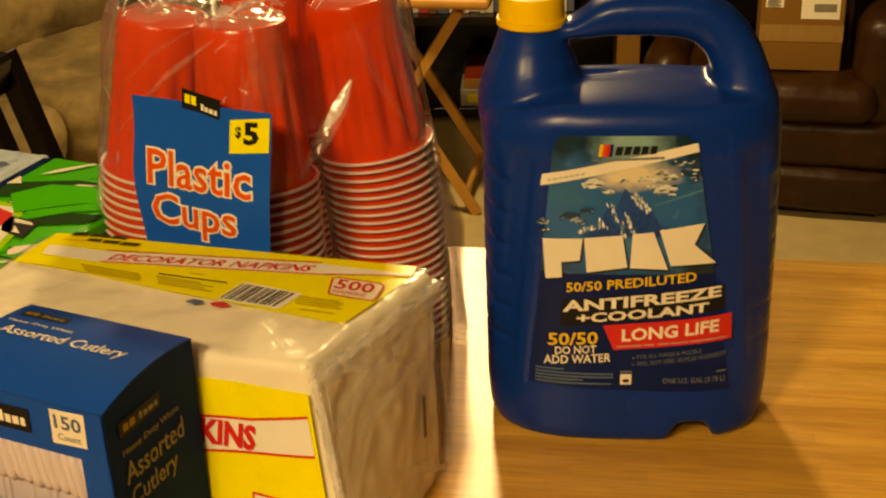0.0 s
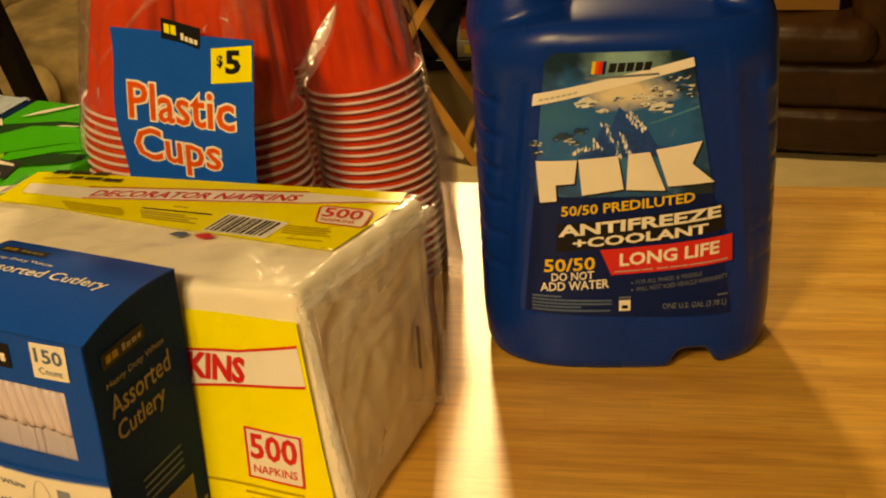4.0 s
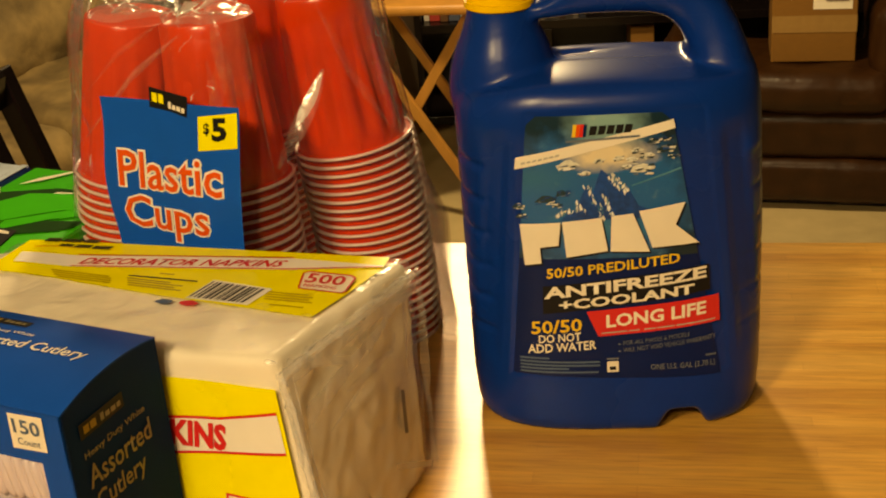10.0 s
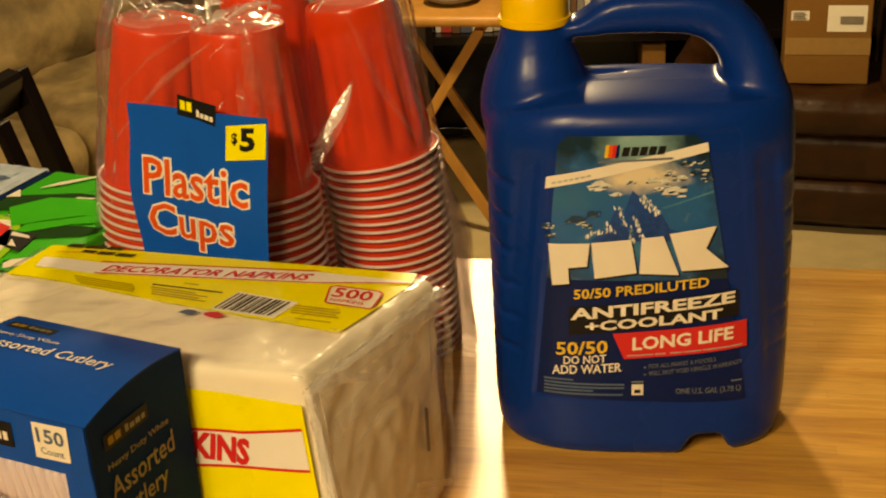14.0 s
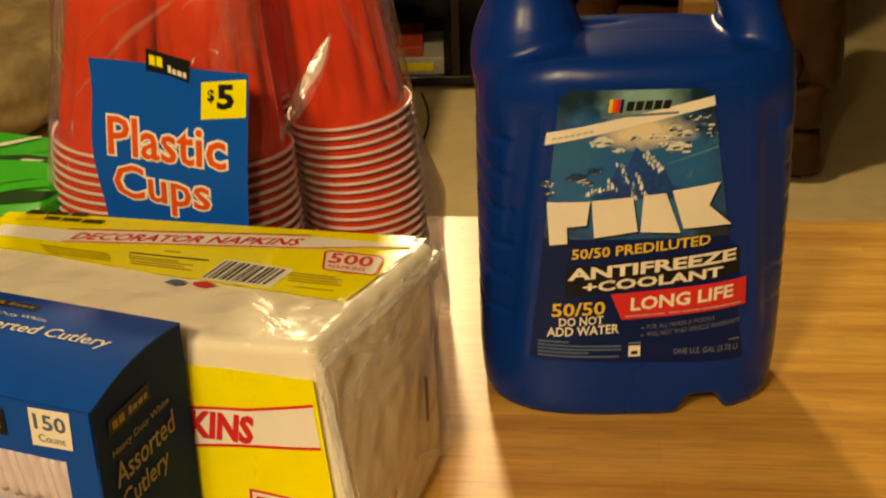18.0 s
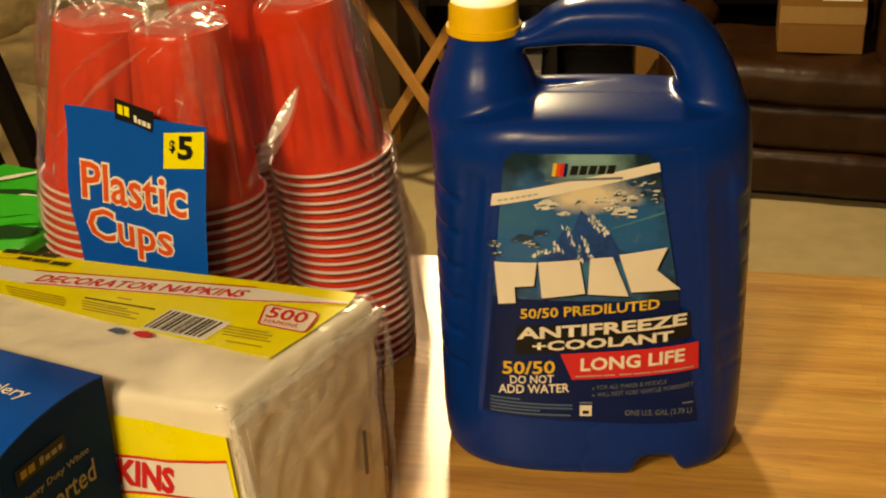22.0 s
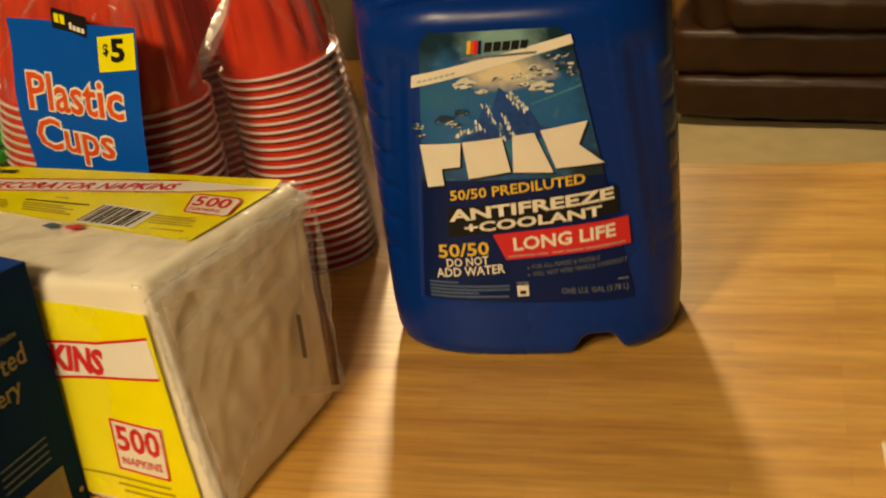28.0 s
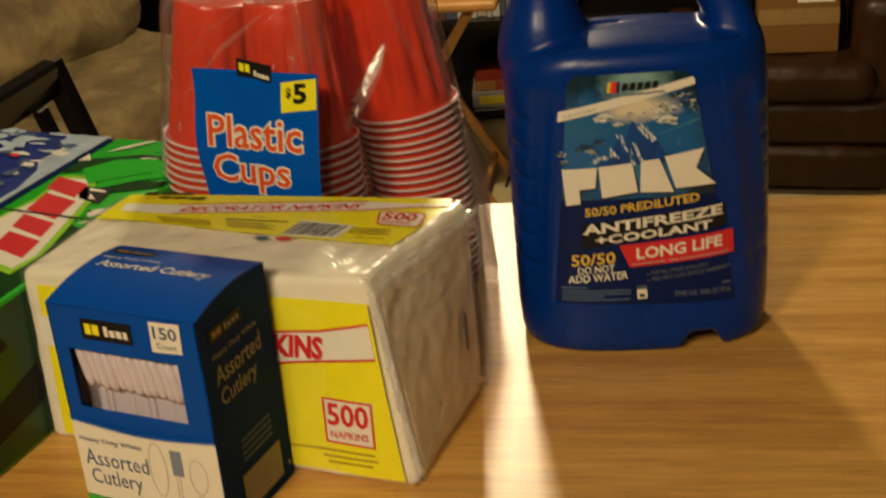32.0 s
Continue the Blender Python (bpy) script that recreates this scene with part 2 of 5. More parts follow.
M_SOFA = tapestry()
M_BLACKWOOD = shader("black_lacquer", (0.006, 0.004, 0.004), 0.22, vary=0.2, spec=0.3)
M_WALL = shader("tan_wall_paint", (0.10, 0.07, 0.04), 0.8, vary=0.06, scale=12, bump=0.0008, bump_scale=120)
M_DARKWALL = shader("dark_panelling", (0.012, 0.009, 0.006), 0.7, vary=0.2, scale=8)
M_CEIL = shader("ceiling_paint", (0.12, 0.10, 0.075), 0.85, vary=0.04, scale=20)


def label_print():
    """The label's picture: deep teal, with a pale glow behind the peak and darker upper corners."""
    mat = bpy.data.materials.new("label_picture_print")
    mat.use_nodes = True
    nt = mat.node_tree
    p = nt.nodes["Principled BSDF"]
    tc = nt.nodes.new("ShaderNodeTexCoord")

    def glow(centre, size, a, b):
        mp = nt.nodes.new("ShaderNodeMapping")
        mp.inputs["Location"].default_value = [-c / s for c, s in zip(centre, size)]
        mp.inputs["Scale"].default_value = [1 / s for s in size]
        nt.links.new(tc.outputs["Object"], mp.inputs[0])
        g = nt.nodes.new("ShaderNodeTexGradient")
        g.gradient_type = "SPHERICAL"
        nt.links.new(mp.outputs[0], g.inputs[0])
        n = nt.nodes.new("ShaderNodeTexNoise")
        n.inputs["Scale"].default_value, n.inputs["Detail"].default_value = 140, 4
        nt.links.new(tc.outputs["Object"], n.inputs["Vector"])
        m = nt.nodes.new("ShaderNodeMath")
        m.operation = "MULTIPLY_ADD"
        m.inputs[1].default_value = 0.5
        nt.links.new(n.outputs["Fac"], m.inputs[0])
        nt.links.new(g.outputs["Fac"], m.inputs[2])
        r = nt.nodes.new("ShaderNodeMapRange")
        r.inputs["From Min"].default_value, r.inputs["From Max"].default_value = a, b
        nt.links.new(m.outputs[0], r.inputs["Value"])
        return r.outputs[0]

    def mix(a, b, fac):
        m = nt.nodes.new("ShaderNodeMix")
        m.data_type = "RGBA"
        nt.links.new(fac, m.inputs["Factor"])
        for k, v in (("A", a), ("B", b)):
            if isinstance(v, tuple):
                m.inputs[k].default_value = (*v, 1)
            else:
                nt.links.new(v, m.inputs[k])
        return m.outputs["Result"]

    deep = mix((0.002, 0.022, 0.040), (0.002, 0.105, 0.330), glow((-0.012, -0.06, 0.163), (0.072, 1.0, 0.050), 0.26, 0.62))
    teal = mix(deep, (0.006, 0.120, 0.270), glow((-0.046, -0.06, 0.176), (0.030, 1.0, 0.013), 0.30, 1.1))
    haze = mix(teal, (0.20, 0.36, 0.36), glow((-0.004, -0.06, 0.207), (0.030, 1.0, 0.020), 0.30, 0.95))
    pale = mix(haze, (0.70, 0.62, 0.44), glow((-0.003, -0.06, 0.1900), (0.034, 1.0, 0.0125), 0.34, 0.92))
    streak = mix(pale, (0.03, 0.18, 0.34), glow((-0.010, -0.06, 0.1440), (0.060, 1.0, 0.012), 0.45, 1.2))
    nt.links.new(streak, p.inputs["Base Color"])
    p.inputs["Roughness"].default_value = 0.30
    return mat


M_TEAL = label_print()
M_SILVER = shader("silver_print", (0.62, 0.64, 0.58), 0.35, vary=0.2, scale=300)
M_SNOW = shader("snow_print", (0.74, 0.78, 0.78), 0.4, vary=0.25, scale=400)
M_ROCK = shader("rock_print", (0.002, 0.050, 0.24), 0.35, vary=0.45, scale=260)
M_DARKCAR = shader("dark_car_print", (0.012, 0.040, 0.060), 0.35, vary=0.3, scale=300)
M_ORANGEINK = shader("orange_red_print", (0.72, 0.085, 0.012), 0.4, vary=0.06)
M_BROWNINK = shader("olive_print", (0.42, 0.33, 0.012), 0.4, vary=0.1)
M_SLATE = shader("slate_blue_print", (0.07, 0.12, 0.22), 0.4, vary=0.1)
# pale print with the shade of the cutlery box's side in its colour
M_SHADEPALE = shader("shade_dimmed_pale_print", (0.22, 0.19, 0.11), 0.4, vary=0.1)
M_SPOON = shader("white_cutlery_plastic", (0.62, 0.55, 0.63), 0.3, vary=0.05)
M_FOLD = film("folded_film", 0.03, 0.20, bump=0.004, bump_scale=90, veil=0.30)
# film whitened to paint the bright glints of the bag's creases
M_GLINT = film("white_glint_film", 0.36, 0.26, bump=0.003, bump_scale=80, veil=0.34)
M_SOFTFOLD = film("soft_folded_film", 0.07, 0.22, bump=0.0015, bump_scale=60, veil=0.075)
# tinted dark so that stacked layers hold back the back bulb's light
M_BLOCKFILM = film("light_blocking_film", 0.05, 0.22, tint=(0.74, 0.70, 0.68), bump=0.002, bump_scale=60, veil=0.035)
M_GATHER = film("bunched_film", 0.05, 0.24, bump=0.0016, bump_scale=110, veil=0.26)
M_INK = shader("worn_black_print", (0.045, 0.042, 0.010), 0.5, vary=0.4, scale=160)
M_FORKINK = shader("grey_blue_print", (0.20, 0.24, 0.34), 0.45, vary=0.08)
M_THINFOLD = film("thin_folded_film", 0.05, 0.20, bump=0.0018, bump_scale=50, veil=0.022)
M_PALEINK = shader("pale_grey_print", (0.42, 0.42, 0.40), 0.45, vary=0.05)
M_TUMBLER = shader("green_clear_plastic", (0.28, 0.80, 0.06), 0.12, vary=0.05, trans=0.6, ior=1.3)
M_DRINK = shader("green_drink", (0.32, 0.74, 0.03), 0.15, vary=0.08)
M_DIMRED = shader("dull_red_box", (0.20, 0.022, 0.008), 0.5, vary=0.2)
M_BEAM = shader("pale_teal_print", (0.05, 0.20, 0.33), 0.35, vary=0.2, scale=200)
M_PALEBLUE = shader("pale_blue_print", (0.45, 0.55, 0.68), 0.3, vary=0.3, scale=60)
M_ROYAL = shader("royal_blue_print", (0.010, 0.030, 0.230), 0.32, vary=0.35, scale=60)
# the tag's gold, darkened by the same painted shade
M_SHADEGOLD = shader("shade_dimmed_gold_print", (0.30, 0.19, 0.012), 0.45, vary=0.1)
M_GREY = shader("grey_plastic", (0.20, 0.18, 0.15), 0.35, vary=0.2)


# ---------------------------------------------------------------- builders
def part(name, bm, mat, parent, label="", smooth=0.0):
    me = bpy.data.meshes.new(name)
    bm.to_mesh(me)
    bm.free()
    me.materials.append(mat)
    if smooth:
        for poly in me.polygons:
            poly.use_smooth = True
        me.set_sharp_from_angle(angle=radians(smooth))
    ob = new(name, me)
    ob.parent = parent
    return tagged(ob, label)


def thing(name, label, category, m=Matrix(), group="", kind=""):
    ob = new(name)
    ob.empty_display_size = 0.02
    ob.matrix_world = m
    return tagged(ob, label, category, group, kind)


def setting(name, bm, mat, label, category):
    return tagged(part(name, bm, mat, None), label, category, kind="structure")


def block(bm, lo, hi, bevel=0.0, segs=2):
    """A box from corner to corner, its edges rounded."""
    lo, hi = Vector(lo), Vector(hi)
    made = bmesh.ops.create_cube(bm, size=1, matrix=Matrix.Translation((lo + hi) / 2) @ Matrix.Diagonal((*(hi - lo), 1)))
    if bevel:
        edges = list({e for v in made["verts"] for e in v.link_edges})
        bmesh.ops.bevel(bm, geom=edges, offset=bevel, segments=segs, profile=0.5, affect="EDGES")
    return bm


def box(lo, hi, bevel=0.0, segs=2):
    return block(bmesh.new(), lo, hi, bevel, segs)


def rod(bm, a, b, r, segs=10, r2=None):
    a, b = Vector(a), Vector(b)
    d = b - a
    m = Matrix.Translation((a + b) / 2) @ d.to_track_quat("Z", "Y").to_matrix().to_4x4()
    bmesh.ops.create_cone(bm, cap_ends=True, segments=segs, radius1=r, radius2=r if r2 is None else r2, depth=d.length, matrix=m)
    return bm


def bar(bm, a, b, w, t, up=(0, 0, 1), bevel=0.002):
    """A straight square bar from a to b, w wide and t thick."""
    a, b = Vector(a), Vector(b)
    d = (b - a).normalized()
    s = d.cross(Vector(up)).normalized()
    u = s.cross(d)
    m = Matrix((s, u, d)).transposed().to_4x4()
    made = bmesh.ops.create_cube(bm, size=1, matrix=Matrix.Translation((a + b) / 2) @ m @ Matrix.Diagonal((w, t, (b - a).length, 1)))
    if bevel:
        bmesh.ops.bevel(bm, geom=list({e for v in made["verts"] for e in v.link_edges}), offset=bevel, segments=1, affect="EDGES")
    return bm


def loft(bm, rings, caps=True):
    """Joins rings of equally many points into a skin."""
    rows = [[bm.verts.new(p) for p in ring] for ring in rings]
    n = len(rows[0])
    for r0, r1 in zip(rows, rows[1:]):
        for k in range(n):
            bm.faces.new((r0[k], r0[(k + 1) % n], r1[(k + 1) % n], r1[k]))
    if caps:
        bm.faces.new(rows[0][::-1])
        bm.faces.new(rows[-1])
    return bm


def lathe(bm, profile, centre=(0, 0), segs=32, caps=True):
    cx, cy = centre
    return loft(bm, [[(cx + r * math.cos(2 * math.pi * k / segs), cy + r * math.sin(2 * math.pi * k / segs), z) for k in range(segs)] for r, z in profile], caps)


def soft_block(size, r, cells, amp=0.0, freq=20.0, shape=None, seed=0):
    """A cushion-like block from the origin, with rounded edges and an uneven skin; shape(p) may move its points."""
    bm = bmesh.new()
    bmesh.ops.create_cube(bm, size=1)
    bmesh.ops.subdivide_edges(bm, edges=bm.edges[:], cuts=cells, use_grid_fill=True)
    size = Vector(size)
    for v in bm.verts:
        u = v.co + Vector((0.5, 0.5, 0.5))
        p = Vector([u[i] * size[i] for i in range(3)])
        q = Vector([min(max(p[i], r), size[i] - r) for i in range(3)])
        d = p - q
        if d.length > 1e-9:
            p = q + d.normalized() * r
        v.co = p
    bm.normal_update()
    for v in bm.verts:
        n = noise.noise(v.co * freq + Vector((seed, 0, 0))) + 0.5 * noise.noise(v.co * freq * 2.7 + Vector((0, seed, 0)))
        v.co += v.normal * n * amp
        if shape:
            v.co = Vector(shape(v.co))
    return bm


def patch(outline, to, steps=1):
    """A flat printed shape: its outline in the sheet's own two measures, laid on by to(u, v)."""
    bm = bmesh.new()
    pts = []
    for k, p in enumerate(outline):
        q = outline[(k + 1) % len(outline)]
        pts += [(p[0] + (q[0] - p[0]) * s / steps, p[1] + (q[1] - p[1]) * s / steps) for s in range(steps)]
    verts = [bm.verts.new((u, v, 0)) for u, v in pts]
    f = bm.faces.new(verts)
    f.normal_update()
    if f.normal.z < 0:
        f.normal_flip()
    if steps > 1:
        lo, hi = min(p[0] for p in pts), max(p[0] for p in pts)
        k = math.floor(lo / 0.008) + 1
        while k * 0.008 < hi:
            bmesh.ops.bisect_plane(bm, geom=bm.verts[:] + bm.edges[:] + bm.faces[:], dist=1e-7, plane_co=(k * 0.008, 0, 0), plane_no=(1, 0, 0))
            k += 1
    for v in bm.verts:
        v.co = to(v.co.x, v.co.y)
    return bm


def sheet(u0, v0, u1, v1, to, nu=1, nv=1):
    """A printed rectangle that follows a curved surface."""
    bm = bmesh.new()
    grid = [[bm.verts.new(to(u0 + (u1 - u0) * i / nu, v0 + (v1 - v0) * j / nv)) for i in range(nu + 1)] for j in range(nv + 1)]
    for j in range(nv):
        for i in range(nu):
            bm.faces.new((grid[j][i], grid[j][i + 1], grid[j + 1][i + 1], grid[j + 1][i]))
    return bm


def words(text, u, v, width, height, to, slope=0.0, slant=0.0, bold=0.0):
    """Lettering with its lower left corner at u, v, of that width and height; slope: its rise per length."""
    cu = bpy.data.curves.new("letters", "FONT")
    cu.body, cu.offset, cu.resolution_u, cu.space_line = text, bold, 2, 0.85
    cu.align_x = "CENTER"
    ob = bpy.data.objects.new("letters", cu)
    me = bpy.data.meshes.new_from_object(ob)
    bm = bmesh.new()
    bm.from_mesh(me)
    bpy.data.objects.remove(ob)
    bpy.data.curves.remove(cu)
    bpy.data.meshes.remove(me)
    xs, ys = [p.co.x for p in bm.verts], [p.co.y for p in bm.verts]
    x0, y0, sx, sy = min(xs), min(ys), width / (max(xs) - min(xs)), height / (max(ys) - min(ys))
    for p in bm.verts:
        a, b = (p.co.x - x0) * sx, (p.co.y - y0) * sy
        p.co = to(u + a + slant * b, v + b + slope * a)
    return bm


def plane_map(origin, ex, ey, lift=0.0006):
    """Lays u, v on a flat face."""
    origin, ex, ey = Vector(origin), Vector(ex).normalized(), Vector(ey).normalized()
    n = ex.cross(ey)

    def to(u, v, up=0.0):
        return origin + ex * u + ey * v + n * (lift + up)
    return to


def raised(to, up):
    return lambda u, v: to(u, v, up)


# ---------------------------------------------------------------- the room
setting("floor", box((-3.2, -4.8, -0.05), (3.2, 4.2, 0.0)), M_FLOOR, "beige sheet floor, worn and plain", "floor")
setting("ceiling", box((-3.2, -4.8, 2.45), (3.2, 4.2, 2.5)), M_CEIL, "plain painted ceiling", "ceiling")
setting("wall_back", box((-3.2, 4.0, 0.0), (3.2, 4.2, 2.45)), M_DARKWALL, "dark panelled wall behind the furniture", "wall")
setting("wall_left", box((-3.2, -4.6, 0.0), (-3.0, 4.0, 2.45)), M_WALL, "tan painted wall", "wall")
setting("wall_right", box((3.0, -4.6, 0.0), (3.2, 4.0, 2.45)), M_WALL, "tan painted wall", "wall")
setting("wall_front", box((-3.2, -4.8, 0.0), (3.2, -4.6, 2.45)), M_WALL, "tan painted wall", "wall")


def ceiling_light(place):
    ob = thing("ceiling_light", "round ceiling lamp with a metal base", "ceiling light", pose(place[0], place[1], 2.45))
    drop = 2.45 - place[2]
    part("base_plate", lathe(bmesh.new(), [(0.09, 0), (0.088, -0.02), (0.04, -0.03)]), M_BLACKWOOD, ob, smooth=40)
    part("stem", lathe(bmesh.new(), [(0.008, -0.03), (0.008, -drop + 0.16)], segs=10), M_BLACKWOOD, ob)
    part("socket", lathe(bmesh.new(), [(0.022, -drop + 0.17), (0.024, -drop + 0.13)], segs=16), M_BLACKWOOD, ob, smooth=40)
    return ob


ceiling_light(KEY)
ceiling_light(SIDE)
ceiling_light(BACK)

# ---------------------------------------------------------------- the table
YAW = -4.8
table = thing("table", "oak-print laminate table with a satin top", "table", pose(0.04, 0.283, 0, 0, 0, YAW))
part("tabletop", box((-0.95, -0.95, TOP - 0.035), (0.95, 0, TOP), 0.004), M_TABLE, table)
for x in (-0.86, 0.86):
    for y in (-0.87, -0.08):
        part("leg", box((x - 0.03, y - 0.03, 0), (x + 0.03, y + 0.03, TOP - 0.036), 0.004), M_PINE, table)


# ---------------------------------------------------------------- the jug
JUG = pose(0.003, 0.054, TOP)
LEVELS = [(0, 0.0845, 0.053), (0.003, 0.0880, 0.0565), (0.009, 0.0905, 0.0585), (0.03, 0.0922, 0.0595), (0.06, 0.0925, 0.060), (0.14, 0.0935, 0.060),
          (0.19, 0.0938, 0.060), (0.202, 0.0940, 0.0597), (0.211, 0.0936, 0.0588), (0.2185, 0.0928, 0.0571), (0.2240, 0.0915, 0.0545), (0.2275, 0.0900, 0.0512)]
# the deck behind its round front ridge rolls over until it is nearly level
LEVELS += [(0.2296 + 0.0030 * (1 - math.exp(-s / 0.012)) + 0.008 * s, 0.0886 - 0.028 * (s / 0.054) ** 2, 0.047 - s) for s in (0.0, 0.003, 0.006, 0.010, 0.015, 0.021, 0.028, 0.036)]


def jug_size(z):
    zs = [l[0] for l in LEVELS]
    return np.interp(z, zs, [l[1] for l in LEVELS]), np.interp(z, zs, [l[2] for l in LEVELS])


def jug_front(x, z):
    a, b = jug_size(z)
    return -b * max(0.0, 1 - (abs(x) / a) ** 3) ** (1 / 3)


def on_jug(u, v, up=0.0):
    return Vector((u, jug_front(u, v) - 0.0011 - up, v))


def box_cos(a):
    """The cosine of a rounded square section."""
    return math.copysign(abs(math.cos(a)) ** 0.72, math.cos(a))


def jug_body():
    bm = bmesh.new()
    n = 72
    rings = []
    for z, a, b in LEVELS:
        ring = []
        for k in range(n):
            c, s = math.cos(2 * math.pi * k / n), math.sin(2 * math.pi * k / n)
            r = (abs(c) ** 3 + abs(s) ** 3) ** (-1 / 3)
            px, py = a * c * r, b * s * r
            back = np.interp(z, (0.185, 0.228), (0.060, 0.025))     # the top slopes off to the back
            slim = np.interp(z, (0.10, 0.14, 0.19, 0.222), (0.0, 0.0015, 0.0035, 0.0050))
            if py > back - 0.008:
                py = back - 0.008 + (py - back + 0.008) * 0.25
            fall = 0.009 * min(1, max(0, (-px - 0.044) / 0.046)) ** 1.3 * np.interp(z, (0.205, 0.226), (0, 1))
            crown = 0.0020 * (px / 0.060) ** 2 * np.interp(z, (0.2290, 0.2302), (0, 1))
            ring.append((px - slim * min(1, max(0, px / 0.07)), py, z - fall - crown))
        rings.append(ring)
    loft(bm, rings)
    # neck
    lathe(bm, [(0.030, 0.190), (0.0338, 0.212), (0.0335, 0.221), (0.0318, 0.2300), (0.0287, 0.2395), (0.0240, 0.250), (0.0208, 0.260), (0.0195, 0.266), (0.0185, 0.272)], (-0.0630, 0.0), 32)
    # handle
    way = [Vector(p) for p in ((0.068, 0, 0.180), (0.0680, 0, 0.200), (0.0672, 0, 0.216), (0.0650, 0, 0.230), (0.0610, 0, 0.2435), (0.0555, 0, 0.2540), (0.0480, 0, 0.2625), (0.0380, 0, 0.2685), (0.0260, 0, 0.2710),
                               (0.010, 0, 0.2714), (-0.006, 0, 0.2712), (-0.0150, 0, 0.2702), (-0.0230, 0, 0.2680), (-0.0310, 0, 0.2645), (-0.040, 0, 0.2622), (-0.058, 0, 0.2610))]
    rad = ((0.0225, 0.046), (0.0215, 0.042), (0.0197, 0.037), (0.0180, 0.031), (0.0166, 0.0260), (0.0158, 0.0225), (0.0152, 0.0200), (0.0145, 0.0187), (0.0138, 0.0181), (0.0132, 0.0178), (0.0129, 0.0175), (0.0122, 0.0170), (0.0105, 0.0162), (0.0078, 0.0152), (0.0054, 0.0142), (0.0050, 0.013))
    rings = []
    for k, (p, (r, w)) in enumerate(zip(way, rad)):
        d = (way[min(k + 1, len(way) - 1)] - way[max(k - 1, 0)]).normalized()
        s = Vector((0, 1, 0))
        u = d.cross(s)
        rings.append([p + u * r * box_cos(a) + s * w * box_cos(a - math.pi / 2) for a in (2 * math.pi * i / 32 for i in range(32))])
    loft(bm, rings)
    me = bpy.data.meshes.new("raw")
    bm.to_mesh(me)
    bm.free()
    raw = new("raw", me)
    m = raw.modifiers.new("union", "REMESH")
    m.mode, m.voxel_size, m.use_smooth_shade = "VOXEL", 0.0016, True
    m = raw.modifiers.new("fillet", "SMOOTH")
    m.factor, m.iterations = 0.5, 20
    me = bpy.data.meshes.new_from_object(raw.evaluated_get(bpy.context.evaluated_depsgraph_get()))
    bpy.data.objects.remove(raw)
    co = np.empty(len(me.vertices) * 3)
    me.vertices.foreach_get("co", co)
    co = co.reshape(-1, 3)
    x, y, z = co.T.copy()

    def step(v, lo, hi):
        s = np.clip((v - lo) / (hi - lo), 0, 1)
        return s * s * (3 - 2 * s)
    # moulded grooves beside the label, front and back
    half = 0.0545 + (0.213 - z) * 0.092
    side = np.abs(x - 0.001)
    groove = step(side, half + 0.003, half + 0.009) * (1 - step(side, half + 0.015, half + 0.022)) * step(z, 0.046, 0.066) * (1 - step(z, 0.190, 0.206))
    co[:, 1] += np.where(y < 0, 1, -1) * 0.0024 * groove * (np.abs(y) > 0.02)
    # a shallow panel under the label
    pan = (1 - step(side, half - 0.004, half - 0.001)) * step(z, 0.040, 0.044) * (1 - step(z, 0.213, 0.217))
    co[:, 1] += np.where(y < 0, 1, -1) * 0.0007 * pan * (np.abs(y) > 0.02)
    # finger ribs on both ends
    for zr in (0.070, 0.092, 0.114, 0.136, 0.158, 0.180):
        rib = np.exp(-((z - zr) / 0.0022) ** 2) * step(np.abs(x), 0.070, 0.080) * (1 - step(np.abs(y), 0.046, 0.056))
        co[:, 0] -= np.sign(x) * np.where(x > 0, 0.0007, 0.0024) * rib
    # foot notch, front and back
    notch = np.exp(-np.abs((x - 0.040) / 0.0132) ** 5) * step(np.abs(y), 0.012, 0.026) * (z < 0.03)
    co[:, 2] += notch * 0.013 * (1 - step(z, 0.0, 0.022))
    me.vertices.foreach_set("co", co.ravel())
    me.update()
    return me


jug = thing("coolant_jug", "blue plastic antifreeze jug with a yellow cap and printed label", "jug", JUG)
me = jug_body()
me.materials.clear()
me.materials.append(M_JUG)
for poly in me.polygons:
    poly.use_smooth = True
body = new("body", me)
body.parent = jug


def jug_cap():
    bm = bmesh.new()
    n = 72
    rings = []
    for r, z, rib in ((0.0206, 0.2648, 0), (0.0215, 0.2656, 0), (0.0214, 0.2690, 0), (0.0200, 0.2694, 0), (0.0200, 0.2704, 1), (0.0197, 0.2805, 1), (0.0186, 0.2830, 0), (0.0160, 0.2836, 0)):
        rings.append([((r - (0.0004 if rib and k % 2 else 0)) * math.cos(2 * math.pi * k / n) - 0.063, (r - (0.0004 if rib and k % 2 else 0)) * math.sin(2 * math.pi * k / n), z) for k in range(n)])
    return loft(bm, rings)


part("cap", jug_cap(), M_CAP, jug, "yellow ribbed screw cap", smooth=35)

# label: a trapezoid that follows the bowed front
L0, L1, R0, R1, B, TP = -0.0645, -0.0495, 0.0630, 0.0330, 0.0405, 0.2140


def label_sheet(v0, v1, nu=26, nv=18):
    bm = bmesh.new()
    rows = []
    for j in range(nv + 1):
        v = v0 + (v1 - v0) * j / nv
        s = (v - B) / (TP - B)
        inset = max(0.0, 0.007 - (TP - v)) ** 2 * 110
        a, b = L0 + (L1 - L0) * s + inset, R0 + (R1 - R0) * s - inset
        rows.append([bm.verts.new(on_jug(a + (b - a) * i / nu, v + 0.0042 * max(0, 1 - 2 * s) * (1 - i / nu))) for i in range(nu + 1)])
